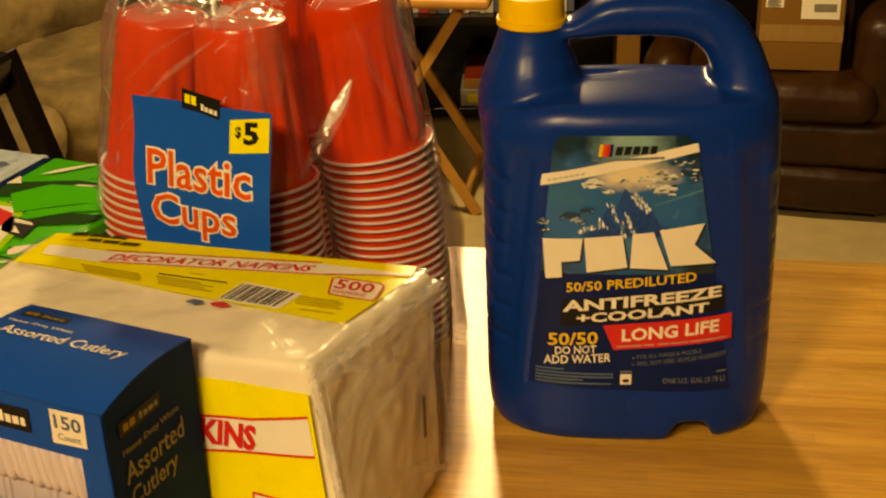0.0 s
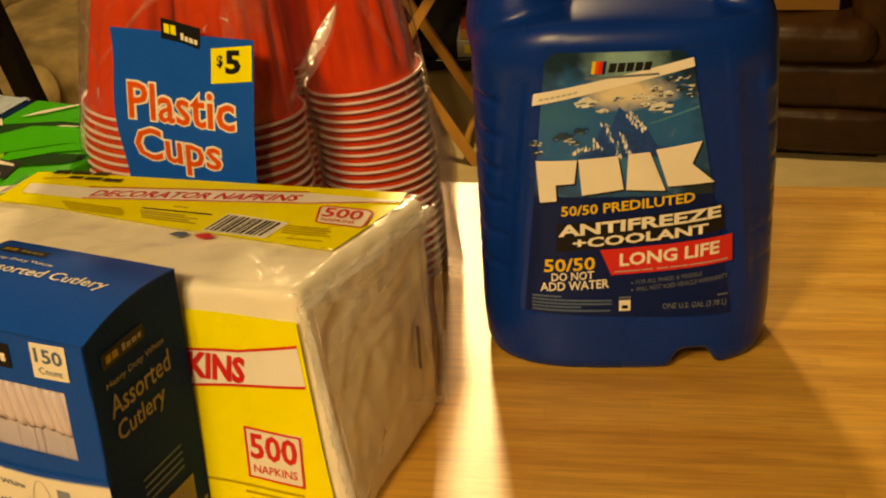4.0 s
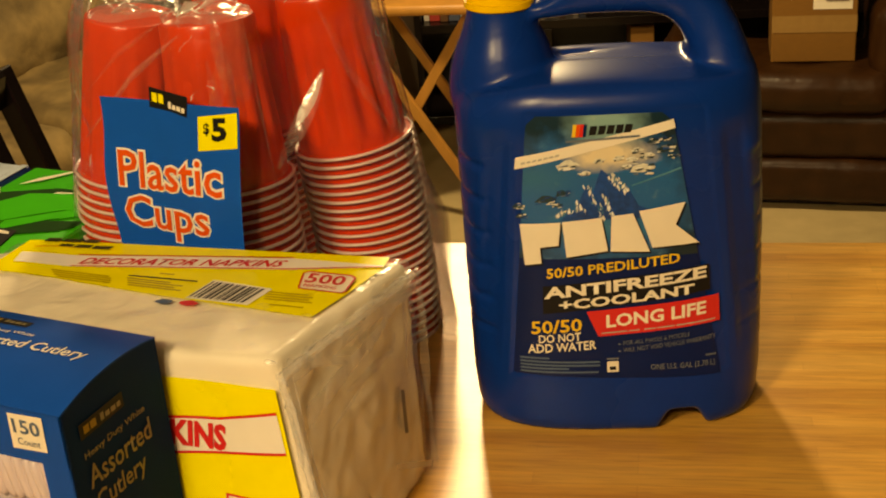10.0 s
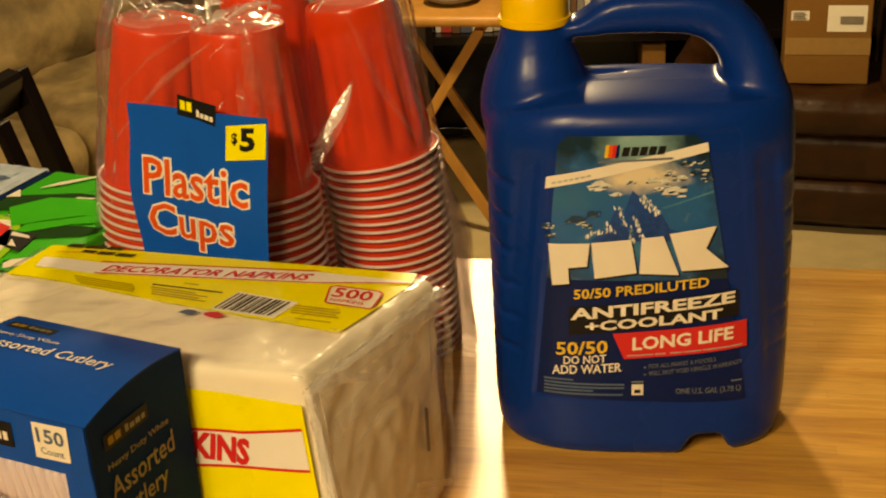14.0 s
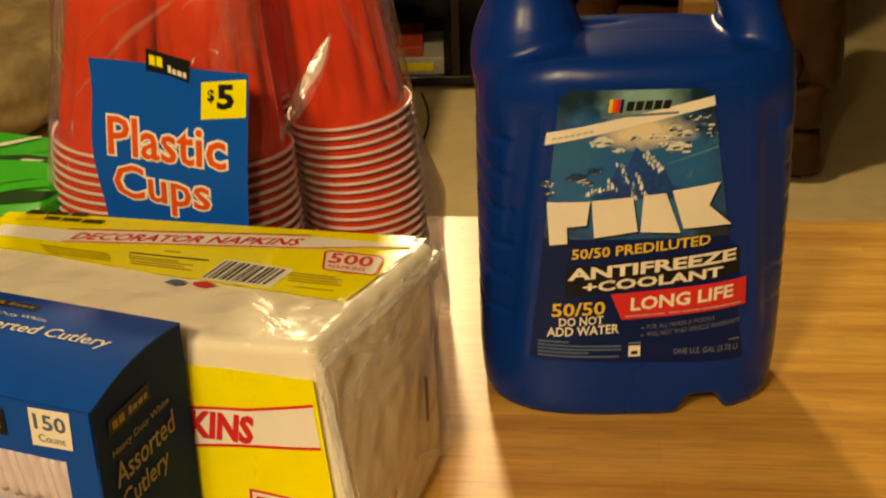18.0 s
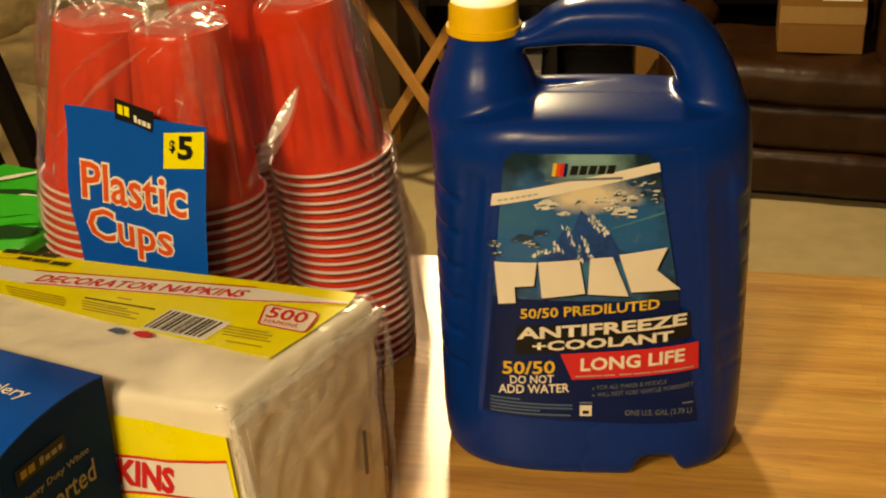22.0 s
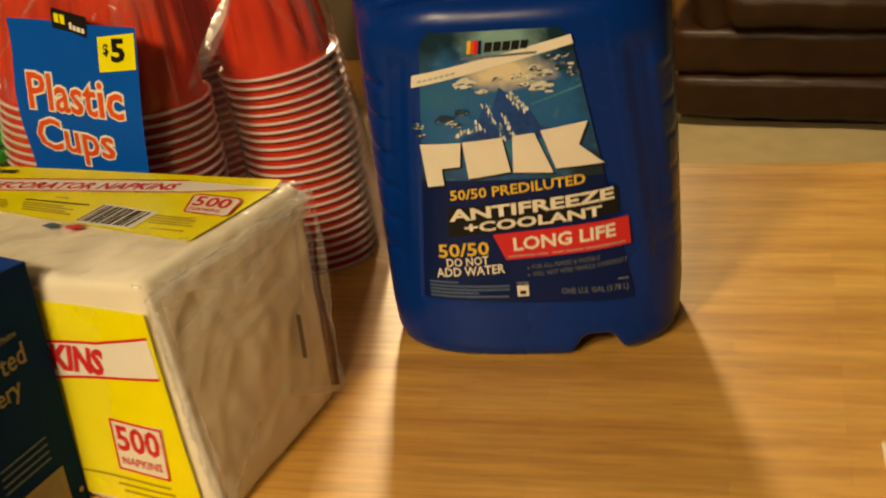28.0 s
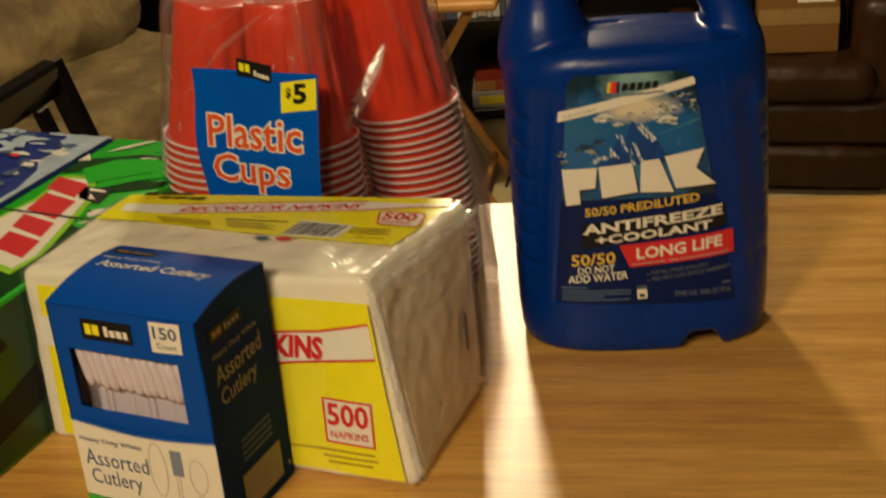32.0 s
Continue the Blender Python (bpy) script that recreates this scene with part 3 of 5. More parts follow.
    for r0, r1 in zip(rows, rows[1:]):
        for k in range(nu):
            bm.faces.new((r0[k], r0[k + 1], r1[k + 1], r1[k]))
    return bm


label = part("label", label_sheet(B, 0.1245), M_DEEP, jug, "dark blue printed label film", smooth=60)
part("label_picture", label_sheet(0.1245, TP), M_TEAL, jug, "teal picture of a peak and cars", smooth=60)


def jl(name, outline, mat, up=0.0004, steps=6):
    return part(name, patch(outline, raised(on_jug, up), steps), mat, label)


def jw(name, text, u, v, w, h, mat, up=0.0008, slope=0.08, slant=0.0, bold=0.02):
    return part(name, words(text, u, v, w, h, raised(on_jug, up), slope, slant, bold), mat, label)

# printed matter on the jug's label; the maker's and sponsor's marks are plain blocks
jl("white_band", [(-0.0575, 0.1818), (0.0352, 0.2045), (0.0342, 0.2098), (-0.0565, 0.1892)], M_CREAM, 0.0004, 10)
for k, (m, w) in enumerate(((M_GOLD, 0.0020), (M_ORANGEINK, 0.0020), (M_REDINK, 0.0020), (M_NAVY, 0.0016))):
    x = -0.0236 + 0.0021 * k
    jl("stripe", [(x, 0.2018), (x + w, 0.2018), (x + w + 0.001, 0.2092), (x + 0.001, 0.2092)], m, 0.0007, 2)
for k in range(7):
    x = -0.0535 + 0.0033 * k
    jl("band_mark", [(x, 0.1850 + 0.246 * 0.0033 * k), (x + 0.0024, 0.1856 + 0.246 * 0.0033 * k), (x + 0.0027, 0.1869 + 0.246 * 0.0033 * k), (x + 0.0003, 0.1863 + 0.246 * 0.0033 * k)], M_PALEINK, 0.0007, 1)
for k in range(5):
    x = -0.0140 + 0.0050 * k
    jl("sponsor_mark", [(x, 0.2026 + 0.0002 * k), (x + 0.0040, 0.2028 + 0.0002 * k), (x + 0.0052, 0.2080 + 0.0001 * k), (x + 0.0012, 0.2079 + 0.0001 * k)], M_BLACK, 0.0007, 1)
jl("sponsor_line", [(-0.0270, 0.1985), (0.0150, 0.2005), (0.0150, 0.2018), (-0.0270, 0.1998)], M_GREYINK, 0.0007, 6)


def blob(cx, cy, rx, ry, seed, n=11, rough=0.35):
    rnd = random.Random(seed)
    return [(cx + rx * math.cos(2 * math.pi * k / n) * (1 + rnd.uniform(-rough, rough)), cy + ry * math.sin(2 * math.pi * k / n) * (1 + rnd.uniform(-rough, rough))) for k in range(n)]


# the peak, its snow and the little cars round it
jl("light_beam", [(0.0100, 0.1703), (0.0385, 0.1795), (0.0384, 0.1809), (0.0100, 0.1712)], M_BEAM, 0.0003, 3)
jl("mountain", [(-0.032, 0.1500), (-0.022, 0.158), (-0.0165, 0.1715), (-0.0128, 0.166), (-0.0075, 0.1818), (-0.002, 0.1765), (0.003, 0.169), (0.009, 0.1675), (0.014, 0.158), (0.024, 0.154), (0.026, 0.150)], M_ROCK, 0.0004, 3)
rnd = random.Random(5)
RIDGES = ((-0.0165, 0.1720, -0.0062, 0.1500, 34, 0.0017), (-0.0060, 0.1640, -0.0020, 0.1530, 14, 0.0016), (-0.0010, 0.1780, 0.0075, 0.1675, 26, 0.0014),
          (-0.0030, 0.1765, 0.0030, 0.1685, 12, 0.0008), (-0.0340, 0.1535, -0.0200, 0.1575, 16, 0.0012), (-0.0230, 0.1610, -0.0170, 0.1560, 10, 0.0010))
for x0, y0, x1, y1, n, spread in RIDGES:
    for k in range(n):
        t = k / (n - 1)
        x, y = x0 + (x1 - x0) * t + rnd.gauss(0, spread * 0.55), y0 + (y1 - y0) * t + rnd.gauss(0, spread * 0.5)
        s = rnd.uniform(0.0004, 0.0016)
        a = rnd.uniform(0.6, 2.0)
        jl("snow", [(x + s * math.cos(a), y + s * 1.5 * math.sin(a)), (x - s * 0.5 * math.sin(a), y + s * 0.4), (x - s * math.cos(a), y - s * 1.4 * math.sin(a)), (x + s * 0.6 * math.sin(a), y - s * 0.3)], rnd.choice((M_SNOW, M_SNOW, M_SILVER, M_BEAM)), 0.0006, 1)


def car(x, y, s, seed, pale):
    """A tiny printed car: a tilted body with roof, glass, lamps and shade."""
    r = random.Random(seed)
    inks = (M_SILVER, M_SNOW, M_GREYINK, M_DARKCAR) if pale else (M_DARKCAR, M_ROCK, M_GREYINK, M_SILVER)
    q = [(-1, -0.35), (0.2, -0.6), (1, -0.25), (0.95, 0.15), (0.45, 0.3), (0.25, 0.62), (-0.5, 0.66), (-0.75, 0.25), (-1.05, 0.1)]
    jl("car", [(x + s * a * r.uniform(0.7, 1.1), y + s * 0.72 * (b + 0.2 * a) * r.uniform(0.7, 1.1)) for a, b in q], inks[0], 0.0005, 1)
    for k in range(11):
        a, b = r.uniform(-0.9, 0.9), r.uniform(-0.6, 0.6)
        w, h, tilt = r.uniform(0.10, 0.42), r.uniform(0.06, 0.20), r.uniform(-0.1, 0.5)
        jl("car_detail", [(x + s * (a + w * i), y + s * 0.72 * (b + h * j + tilt * w * i)) for i, j in ((-1, -r.uniform(0.3, 1)), (r.uniform(0.4, 1), -1), (1, r.uniform(0.3, 1)), (-r.uniform(0.4, 1), 1))], inks[r.choice((0, 1, 1, 2, 3, 3))], 0.0008 + 0.00003 * k, 1)


for k, (x, y, s) in enumerate(((-0.026, 0.1850, 0.0066), (-0.0165, 0.1795, 0.0036), (0.016, 0.1812, 0.0074), (0.003, 0.1880, 0.0034), (0.011, 0.1870, 0.0038), (0.020, 0.1890, 0.0044), (-0.008, 0.1868, 0.0034), (0.007, 0.1825, 0.0034), (0.0135, 0.1925, 0.0036))):
    car(x, y, s, 40 + k, True)
for k, (x, y, s) in enumerate(((-0.0565, 0.1585, 0.0044), (-0.0545, 0.1525, 0.0038), (-0.0395, 0.1635, 0.0066), (-0.0300, 0.1675, 0.0040), (-0.0330, 0.1600, 0.0034), (0.0235, 0.1978, 0.0046), (0.0300, 0.1930, 0.0056), (0.0345, 0.1880, 0.0030), (0.0315, 0.1990, 0.0030))):
    car(x, y, s, 60 + k, False)

# the maker's word as four plain cream shapes
for pts in (((-0.0540, 0.1205), (-0.0440, 0.1222), (-0.0445, 0.1325), (-0.0335, 0.1340), (-0.0318, 0.1490), (-0.0560, 0.1475)),
            ((-0.0290, 0.1262), (-0.0045, 0.1300), (-0.0080, 0.1515), (-0.0310, 0.1492)),
            ((-0.0030, 0.1295), (0.0200, 0.1285), (0.0105, 0.1535), (-0.0020, 0.1522)),
            ((0.0215, 0.1310), (0.0490, 0.1322), (0.0352, 0.1450), (0.0408, 0.1590), (0.0140, 0.1548))):
    jl("brand_shadow", [(u + 0.0010, v - 0.0012) for u, v in pts], M_BLACK, 0.0008, 3)
    jl("brand_block", pts, M_CREAM, 0.0011, 3)

jw("lettering", "50/50 PREDILUTED", -0.0413, 0.1118, 0.0790, 0.0066, M_GOLD, slope=0.105)
jl("black_panel", [(-0.0446, 0.0875), (0.0560, 0.0999), (0.0550, 0.1172), (-0.0440, 0.1064)], M_BLACK, 0.0004, 8)
jw("lettering", "ANTIFREEZE", -0.0434, 0.0980, 0.0970, 0.0078, M_CREAM, slope=0.108, bold=0.035)
jw("lettering", "+COOLANT", -0.0346, 0.0905, 0.0810, 0.0068, M_CREAM, slope=0.100, bold=0.035)
jl("red_panel", [(-0.0114, 0.0722), (0.0620, 0.0780), (0.0611, 0.0962), (-0.0183, 0.0895)], M_REDINK, 0.0006, 8)
jw("lettering", "LONG LIFE", -0.0065, 0.0782, 0.0600, 0.0090, M_CREAM, 0.0010, slope=0.098, bold=0.03)
for a, b in ((-0.0095, 0.0060), (0.0070, 0.0135), (0.0160, 0.0230), (0.0240, 0.0345), (0.0355, 0.0590)):
    jl("fine_print", [(a, 0.0750 + 0.077 * a), (b, 0.0750 + 0.077 * b), (b, 0.0758 + 0.077 * b), (a, 0.0758 + 0.077 * a)], M_PALEINK, 0.0010, 3)
jw("lettering", "50/50", -0.0522, 0.0733, 0.0310, 0.0090, M_GOLD, slope=0.095)
jw("lettering", "DO NOT", -0.0478, 0.0672, 0.0258, 0.0058, M_CREAM, slope=0.10)
jw("lettering", "ADD WATER", -0.0548, 0.0598, 0.0420, 0.0062, M_CREAM, slope=0.095)
jw("lettering", "FOR ALL MAKES & MODELS", 0.0035, 0.0658, 0.0400, 0.0030, M_GREYINK, slope=0.10, bold=0.0)
jw("lettering", "WILL NOT VOID VEHICLE WARRANTY", 0.0035, 0.0608, 0.0560, 0.0032, M_GREYINK, slope=0.10, bold=0.0)
for y in (0.0665, 0.0617):
    jl("bullet", blob(0.0012, y, 0.0007, 0.0007, 3, 8, 0.1), M_GREYINK, 0.0006, 1)
for k, (a, b) in enumerate(((-0.0600, -0.0420), (-0.0600, -0.0110), (-0.0600, -0.0110), (-0.0600, -0.0300), (-0.0600, -0.0120))):
    jl("fine_print", [(a, 0.0558 - 0.0024 * k), (b, 0.0562 - 0.0024 * k), (b, 0.0575 - 0.0024 * k), (a, 0.0571 - 0.0024 * k)], M_SLATE, 0.0006, 6)
jl("grade_square", [(-0.0066, 0.0470), (0.0004, 0.0472), (0.0004, 0.0548), (-0.0066, 0.0546)], M_CREAM, 0.0006, 2)
jl("grade_mark", [(-0.0050, 0.0487), (-0.0012, 0.0488), (-0.0012, 0.0512), (-0.0050, 0.0511)], M_BLACK, 0.0009, 2)
jl("grade_line", [(-0.0068, 0.0558), (0.0006, 0.0560), (0.0006, 0.0572), (-0.0068, 0.0570)], M_GREYINK, 0.0006, 2)
jw("lettering", "ONE U.S. GAL (3.78 L)", 0.0200, 0.0468, 0.0395, 0.0052, M_GREYINK, slope=-0.01, bold=0.01)
jl("code_bar", [(0.0535, 0.0545), (0.0600, 0.0545), (0.0600, 0.0556), (0.0535, 0.0556)], M_GREYINK, 0.0006, 2)

# ---------------------------------------------------------------- napkin pack
NAP = pose(-0.401, -0.0885, TOP, 0, 0, -17)
nap = thing("napkin_pack", "wrapped block of white paper napkins in yellow printed film", "napkins", NAP)
U0, U1, ND = -0.018, 0.259, 0.130


def nap_top(u):
    """Height of the block, which sags to its far end."""
    return 0.1295 + 0.056 * u - 0.002 * max(0.0, (0.02 - u) / 0.042) ** 2


def crumple(y, z):
    """How far the gathered film and tissue stand out on the right end: slanting folds near the top, flatter below."""
    v = Vector(((0.82 * z - 0.57 * y) * 46 + 1.2 * noise.noise(Vector((y * 18, z * 18, 2))), (0.57 * z + 0.82 * y) * 9, 3.0))
    ridge = 0.6 - 2 * abs(noise.noise(v)) + 0.5 * noise.noise(v * 2.3 + Vector((0, 4, 1)))
    fine = noise.noise(Vector((y * 85, z * 85, 7.0)))
    high = min(1, max(0, (z - 0.045) / 0.065))
    return (0.0004 + 0.0009 * high) * ridge + 0.0006 * fine


def nap_shape(p):
    u = p.x + U0
    s = p.z / 0.14
    lean = 0.006 * s
    end = min(1, max(0, (u - 0.236) / 0.022))
    u += end * crumple(p.y, p.z)
    return (u - 0.024 * s * (1 - min(1, p.y / ND)) * max(0, (u - 0.15) / 0.109), p.y + lean * (1 - p.y / ND * 1.2), s * nap_top(u))


part("napkin_block", soft_block((U1 - U0, ND, 0.14), 0.0060, 56, 0.0008, 38, nap_shape, 3), M_PAPER, nap, "stacked white paper napkins", smooth=80)


def nap_skin(p):
    x, y, z = nap_shape(p)
    return x, y, max(0.001, z)


wrap = part("wrapper", soft_block((U1 - U0 + 0.003, ND + 0.003, 0.1415), 0.0050, 70, 0.0009, 62, lambda p: nap_skin(p - Vector((0.0015, 0.0015, 0))), 9), M_WRAP, nap, "clear crinkled film wrapper", smooth=80)
wrap.visible_shadow = False


def nf(u, v, up=0.0):
    """On the front of the pack."""
    return Vector((u, -0.0020 - up + 0.006 * (v / 0.14) - 0.0012 * math.sin(u * 60), v))


def nt_(u, v, up=0.0):
    """On the top of the pack."""
    return Vector((u, v, nap_top(u) + 0.0022 + up))


part("front_print", sheet(0, 0.006, 1, 0.1185, lambda a, v: nf(U0 + 0.013 + (0.2520 - 0.0175 * v / 0.13 - U0 - 0.013) * a, v + 0.0100 * a * max(0, v - 0.06) / 0.0585), 24, 8), M_YELLOW, nap, smooth=60)
part("top_print", patch([(U0 + 0.008, 0.086), (0.04, 0.080), (0.12, 0.066), (0.235, 0.0505), (0.2425, 0.078), (0.2500, 0.112), (0.2480, 0.127), (U0 + 0.010, 0.130)], nt_, 8), M_YELLOW, nap)


def np_(name, outline, mat, to, up, steps=6):
    return part(name, patch(outline, raised(to, up), steps), mat, nap)


def nw(text, u, v, w, h, mat, to, up, slope=0.0, slant=0.0, bold=0.01):
    return part("lettering", words(text, u, v, w, h, raised(to, up), slope, slant, bold), mat, nap)


def frame_lines(u0, v0, u1, v1, w, mat, to, up, shear=0.0):
    """A thin printed border of four strokes."""
    for a, b, c, d in ((u0, v0, u1, v0 + w), (u0, v1 - w, u1, v1), (u0, v0, u0 + w, v1), (u1 - w, v0, u1, v1)):
        np_("border", [(a + shear * b, b), (c + shear * b, b), (c + shear * d, d), (a + shear * d, d)], mat, to, up, 3)


# front: ribbon with the name, badge, small print
np_("ribbon", [(U0 + 0.01, 0.074), (0.150, 0.0765), (0.2385, 0.0905), (0.2355, 0.1140), (0.200, 0.1050), (0.150, 0.099), (U0 + 0.01, 0.096)], M_WHITE, nf, 0.0005, 8)
for a, b in (((0.150, 0.0765), (0.2385, 0.0905)), ((0.150, 0.0990), (0.200, 0.1050)), ((0.200, 0.1050), (0.2355, 0.1140))):
    np_("ribbon_edge", [a, b, (b[0], b[1] + 0.0016), (a[0], a[1] + 0.0016)], M_REDINK, nf, 0.0008, 6)
nw("DECORATOR NAPKINS", 0.0330, 0.0795, 0.169, 0.0165, M_REDINK, nf, 0.0010, 0.040, 0.12, 0.045)
np_("badge", [(0.1985, 0.027), (0.2325, 0.029), (0.2335, 0.0605), (0.1975, 0.059)], M_CREAM, nf, 0.0005, 4)
frame_lines(0.1980, 0.0275, 0.2330, 0.0600, 0.0014, M_REDINK, nf, 0.0008)
nw("500", 0.2008, 0.0402, 0.0292, 0.0165, M_REDINK, nf, 0.0009, 0.03, 0, 0.025)
nw("NAPKINS", 0.2020, 0.0315, 0.0270, 0.0052, M_REDINK, nf, 0.0009, 0.03)
for k, (a, b) in enumerate(((0.165, 0.232), (0.195, 0.234), (0.198, 0.230))):
    np_("fine_print", [(a, 0.0205 - 0.0042 * k), (b, 0.0215 - 0.0042 * k), (b, 0.0232 - 0.0042 * k), (a, 0.0222 - 0.0042 * k)], M_BROWNINK, nf, 0.0005, 5)
# top: ribbon, maker's mark, bar code, badge, small print
np_("ribbon", [(0.004, 0.097), (0.050, 0.0930), (0.195, 0.1035), (0.249, 0.1125), (0.250, 0.1150), (0.190, 0.1185), (0.045, 0.1085), (0.000, 0.111)], M_WHITE, nt_, 0.0006, 8)
for a, b in (((0.050, 0.0930), (0.195, 0.1035)), ((0.045, 0.1085), (0.190, 0.1185)), ((0.195, 0.1035), (0.249, 0.1125))):
    np_("ribbon_edge", [a, b, (b[0], b[1] + 0.0012), (a[0], a[1] + 0.0012)], M_REDINK, nt_, 0.0009, 6)
nw("DECORATOR NAPKINS", 0.0530, 0.0962, 0.134, 0.0090, M_REDINK, nt_, 0.0010, 0.072, 0.30, 0.02)
# the maker's mark: two rows of slanted dark blocks over a gold stroke
for u, v, w, h in ((0.0060, 0.1262, 0.0120, 0.0052), (0.0200, 0.1262, 0.0140, 0.0046), (0.0360, 0.1262, 0.0110, 0.0050),
                   (0.0220, 0.1195, 0.0100, 0.0040), (0.0340, 0.1190, 0.0120, 0.0042), (0.0480, 0.1180, 0.0130, 0.0046)):
    np_("brand_mark", [(u, v), (u + w, v), (u + w + 0.15 * h, v + h), (u + 0.15 * h, v + h)], M_INK, nt_, 0.0009, 2)
np_("brand_stroke", [(0.004, 0.1180), (0.022, 0.1195), (0.040, 0.1183), (0.040, 0.1196), (0.022, 0.1212), (0.004, 0.1200)], M_GOLD, nt_, 0.0007, 3)
np_("barcode_ground", [(0.150, 0.0620), (0.192, 0.0585), (0.197, 0.0790), (0.155, 0.0860)], M_WHITE, nt_, 0.0006, 4)
rnd = random.Random(11)
x = 0.0
while x < 0.92:
    w = rnd.choice((0.018, 0.03, 0.045))
    a, b = 0.1515 + 0.039 * x, 0.1515 + 0.039 * (x + w)
    np_("code_bar", [(a, 0.0635 - 0.0033 * x), (b, 0.0635 - 0.0033 * (x + w)), (b + 0.0045, 0.0835 - 0.0060 * (x + w)), (a + 0.0045, 0.0835 - 0.0060 * x)], M_BLACK, nt_, 0.0009, 1)
    x += w + rnd.choice((0.02, 0.03, 0.05))
BADGE = [(0.2140, 0.0803), (0.2400, 0.0776), (0.2416, 0.0795), (0.2402, 0.0960), (0.2368, 0.0992), (0.2090, 0.1016), (0.2064, 0.0995), (0.2120, 0.0815)]
np_("badge", BADGE, M_CREAM, nt_, 0.0010, 3)
for a, b in zip(BADGE, BADGE[1:] + BADGE[:1]):
    l = math.hypot(b[0] - a[0], b[1] - a[1])
    nx, ny = -(b[1] - a[1]) / l * 0.0006, (b[0] - a[0]) / l * 0.0006
    np_("border", [(a[0] + nx, a[1] + ny), (a[0] - nx, a[1] - ny), (b[0] - nx, b[1] - ny), (b[0] + nx, b[1] + ny)], M_REDINK, nt_, 0.0013, 2)
nw("500", 0.2120, 0.0880, 0.0250, 0.0118, M_REDINK, nt_, 0.0013, -0.08, -0.15, 0.02)
nw("NAPKINS", 0.2140, 0.0830, 0.0210, 0.0036, M_REDINK, nt_, 0.0013, -0.09, -0.15)
for a, b, v, dv, m in ((0.040, 0.085, 0.0870, -0.0050, M_BROWNINK), (0.043, 0.088, 0.0842, -0.0048, M_BROWNINK), (0.046, 0.090, 0.0814, -0.0046, M_BROWNINK), (0.050, 0.091, 0.0786, -0.0044, M_BROWNINK),
                       (0.116, 0.126, 0.0895, -0.0006, M_BROWNINK), (0.097, 0.146, 0.0850, -0.0030, M_BLACK), (0.098, 0.130, 0.0815, -0.0030, M_BROWNINK), (0.100, 0.140, 0.0788, -0.0036, M_BROWNINK), (0.102, 0.136, 0.0760, -0.0034, M_BROWNINK), (0.104, 0.142, 0.0732, -0.0036, M_BROWNINK),
                       (0.196, 0.222, 0.0745, -0.0014, M_BROWNINK), (0.196, 0.226, 0.0718, -0.0016, M_BROWNINK), (0.197, 0.225, 0.0690, -0.0016, M_BROWNINK), (0.198, 0.228, 0.0662, -0.0016, M_BROWNINK), (0.204, 0.226, 0.0600, -0.0012, M_BROWNINK)):
    np_("fine_print", [(a, v), (b, v + dv), (b, v + dv + 0.0014), (a, v + 0.0014)], m, nt_, 0.0007, 3)
np_("dot", blob(0.139, 0.0570, 0.0060, 0.0030, 1, 9, 0.2), M_SLATE, nt_, 0.0004, 1)
np_("dot", blob(0.155, 0.0570, 0.0060, 0.0030, 2, 9, 0.2), M_REDINK, nt_, 0.0004, 1)


# the folded end of the wrapper
def ne(u, v, up=0.0):
    """On the right end of the pack: u along its depth, v up."""
    return Vector((U1 + 0.0026 + up - 0.024 * (v / 0.14) * (1 - u / ND), u + 0.004 * (v / 0.14), v))


np_("end_slot", [(0.098, 0.046), (0.102, 0.044), (0.103, 0.072), (0.099, 0.074)], M_GREY, ne, 0.0004, 2)
for k, pts in enumerate((((0.004, 0.138), (0.060, 0.112), (0.062, 0.116), (0.008, 0.142)), ((0.126, 0.134), (0.072, 0.112), (0.070, 0.116), (0.122, 0.138)), ((0.004, 0.006), (0.050, 0.034), (0.048, 0.038), (0.003, 0.010)),
                         ((0.126, 0.006), (0.080, 0.032), (0.081, 0.036), (0.127, 0.010)), ((0.002, 0.004), (0.007, 0.004), (0.008, 0.136), (0.003, 0.136)), ((0.002, 0.128), (0.126, 0.124), (0.126, 0.134), (0.002, 0.139)),
                         ((0.010, 0.100), (0.090, 0.118), (0.092, 0.124), (0.012, 0.112)))):
    rnd = random.Random(k)
    f = np_("film_fold", pts, M_FOLD, lambda u, v, up=0.0: ne(u, v, up) + Vector((noise.noise(Vector((u * 90, v * 90, k))) * 0.0012, 0, 0)), 0.0012, 8)
    f.visible_shadow = False

# the welded seam of the wrapper stands off the far upright edge
fin = part("film_seam", sheet(0, 0, 1, 1, lambda a, b: Vector((U1 + 0.001 + 0.0045 * a, ND + 0.002 + 0.002 * math.sin(9 * b + 2 * a), 0.004 + 0.136 * b)) + Vector((0.0012 * noise.noise(Vector((a * 3, b * 14, 1))), 0, 0)), 5, 30), M_SOFTFOLD, nap, "welded seam of the film wrapper", smooth=80)
fin.visible_shadow = False

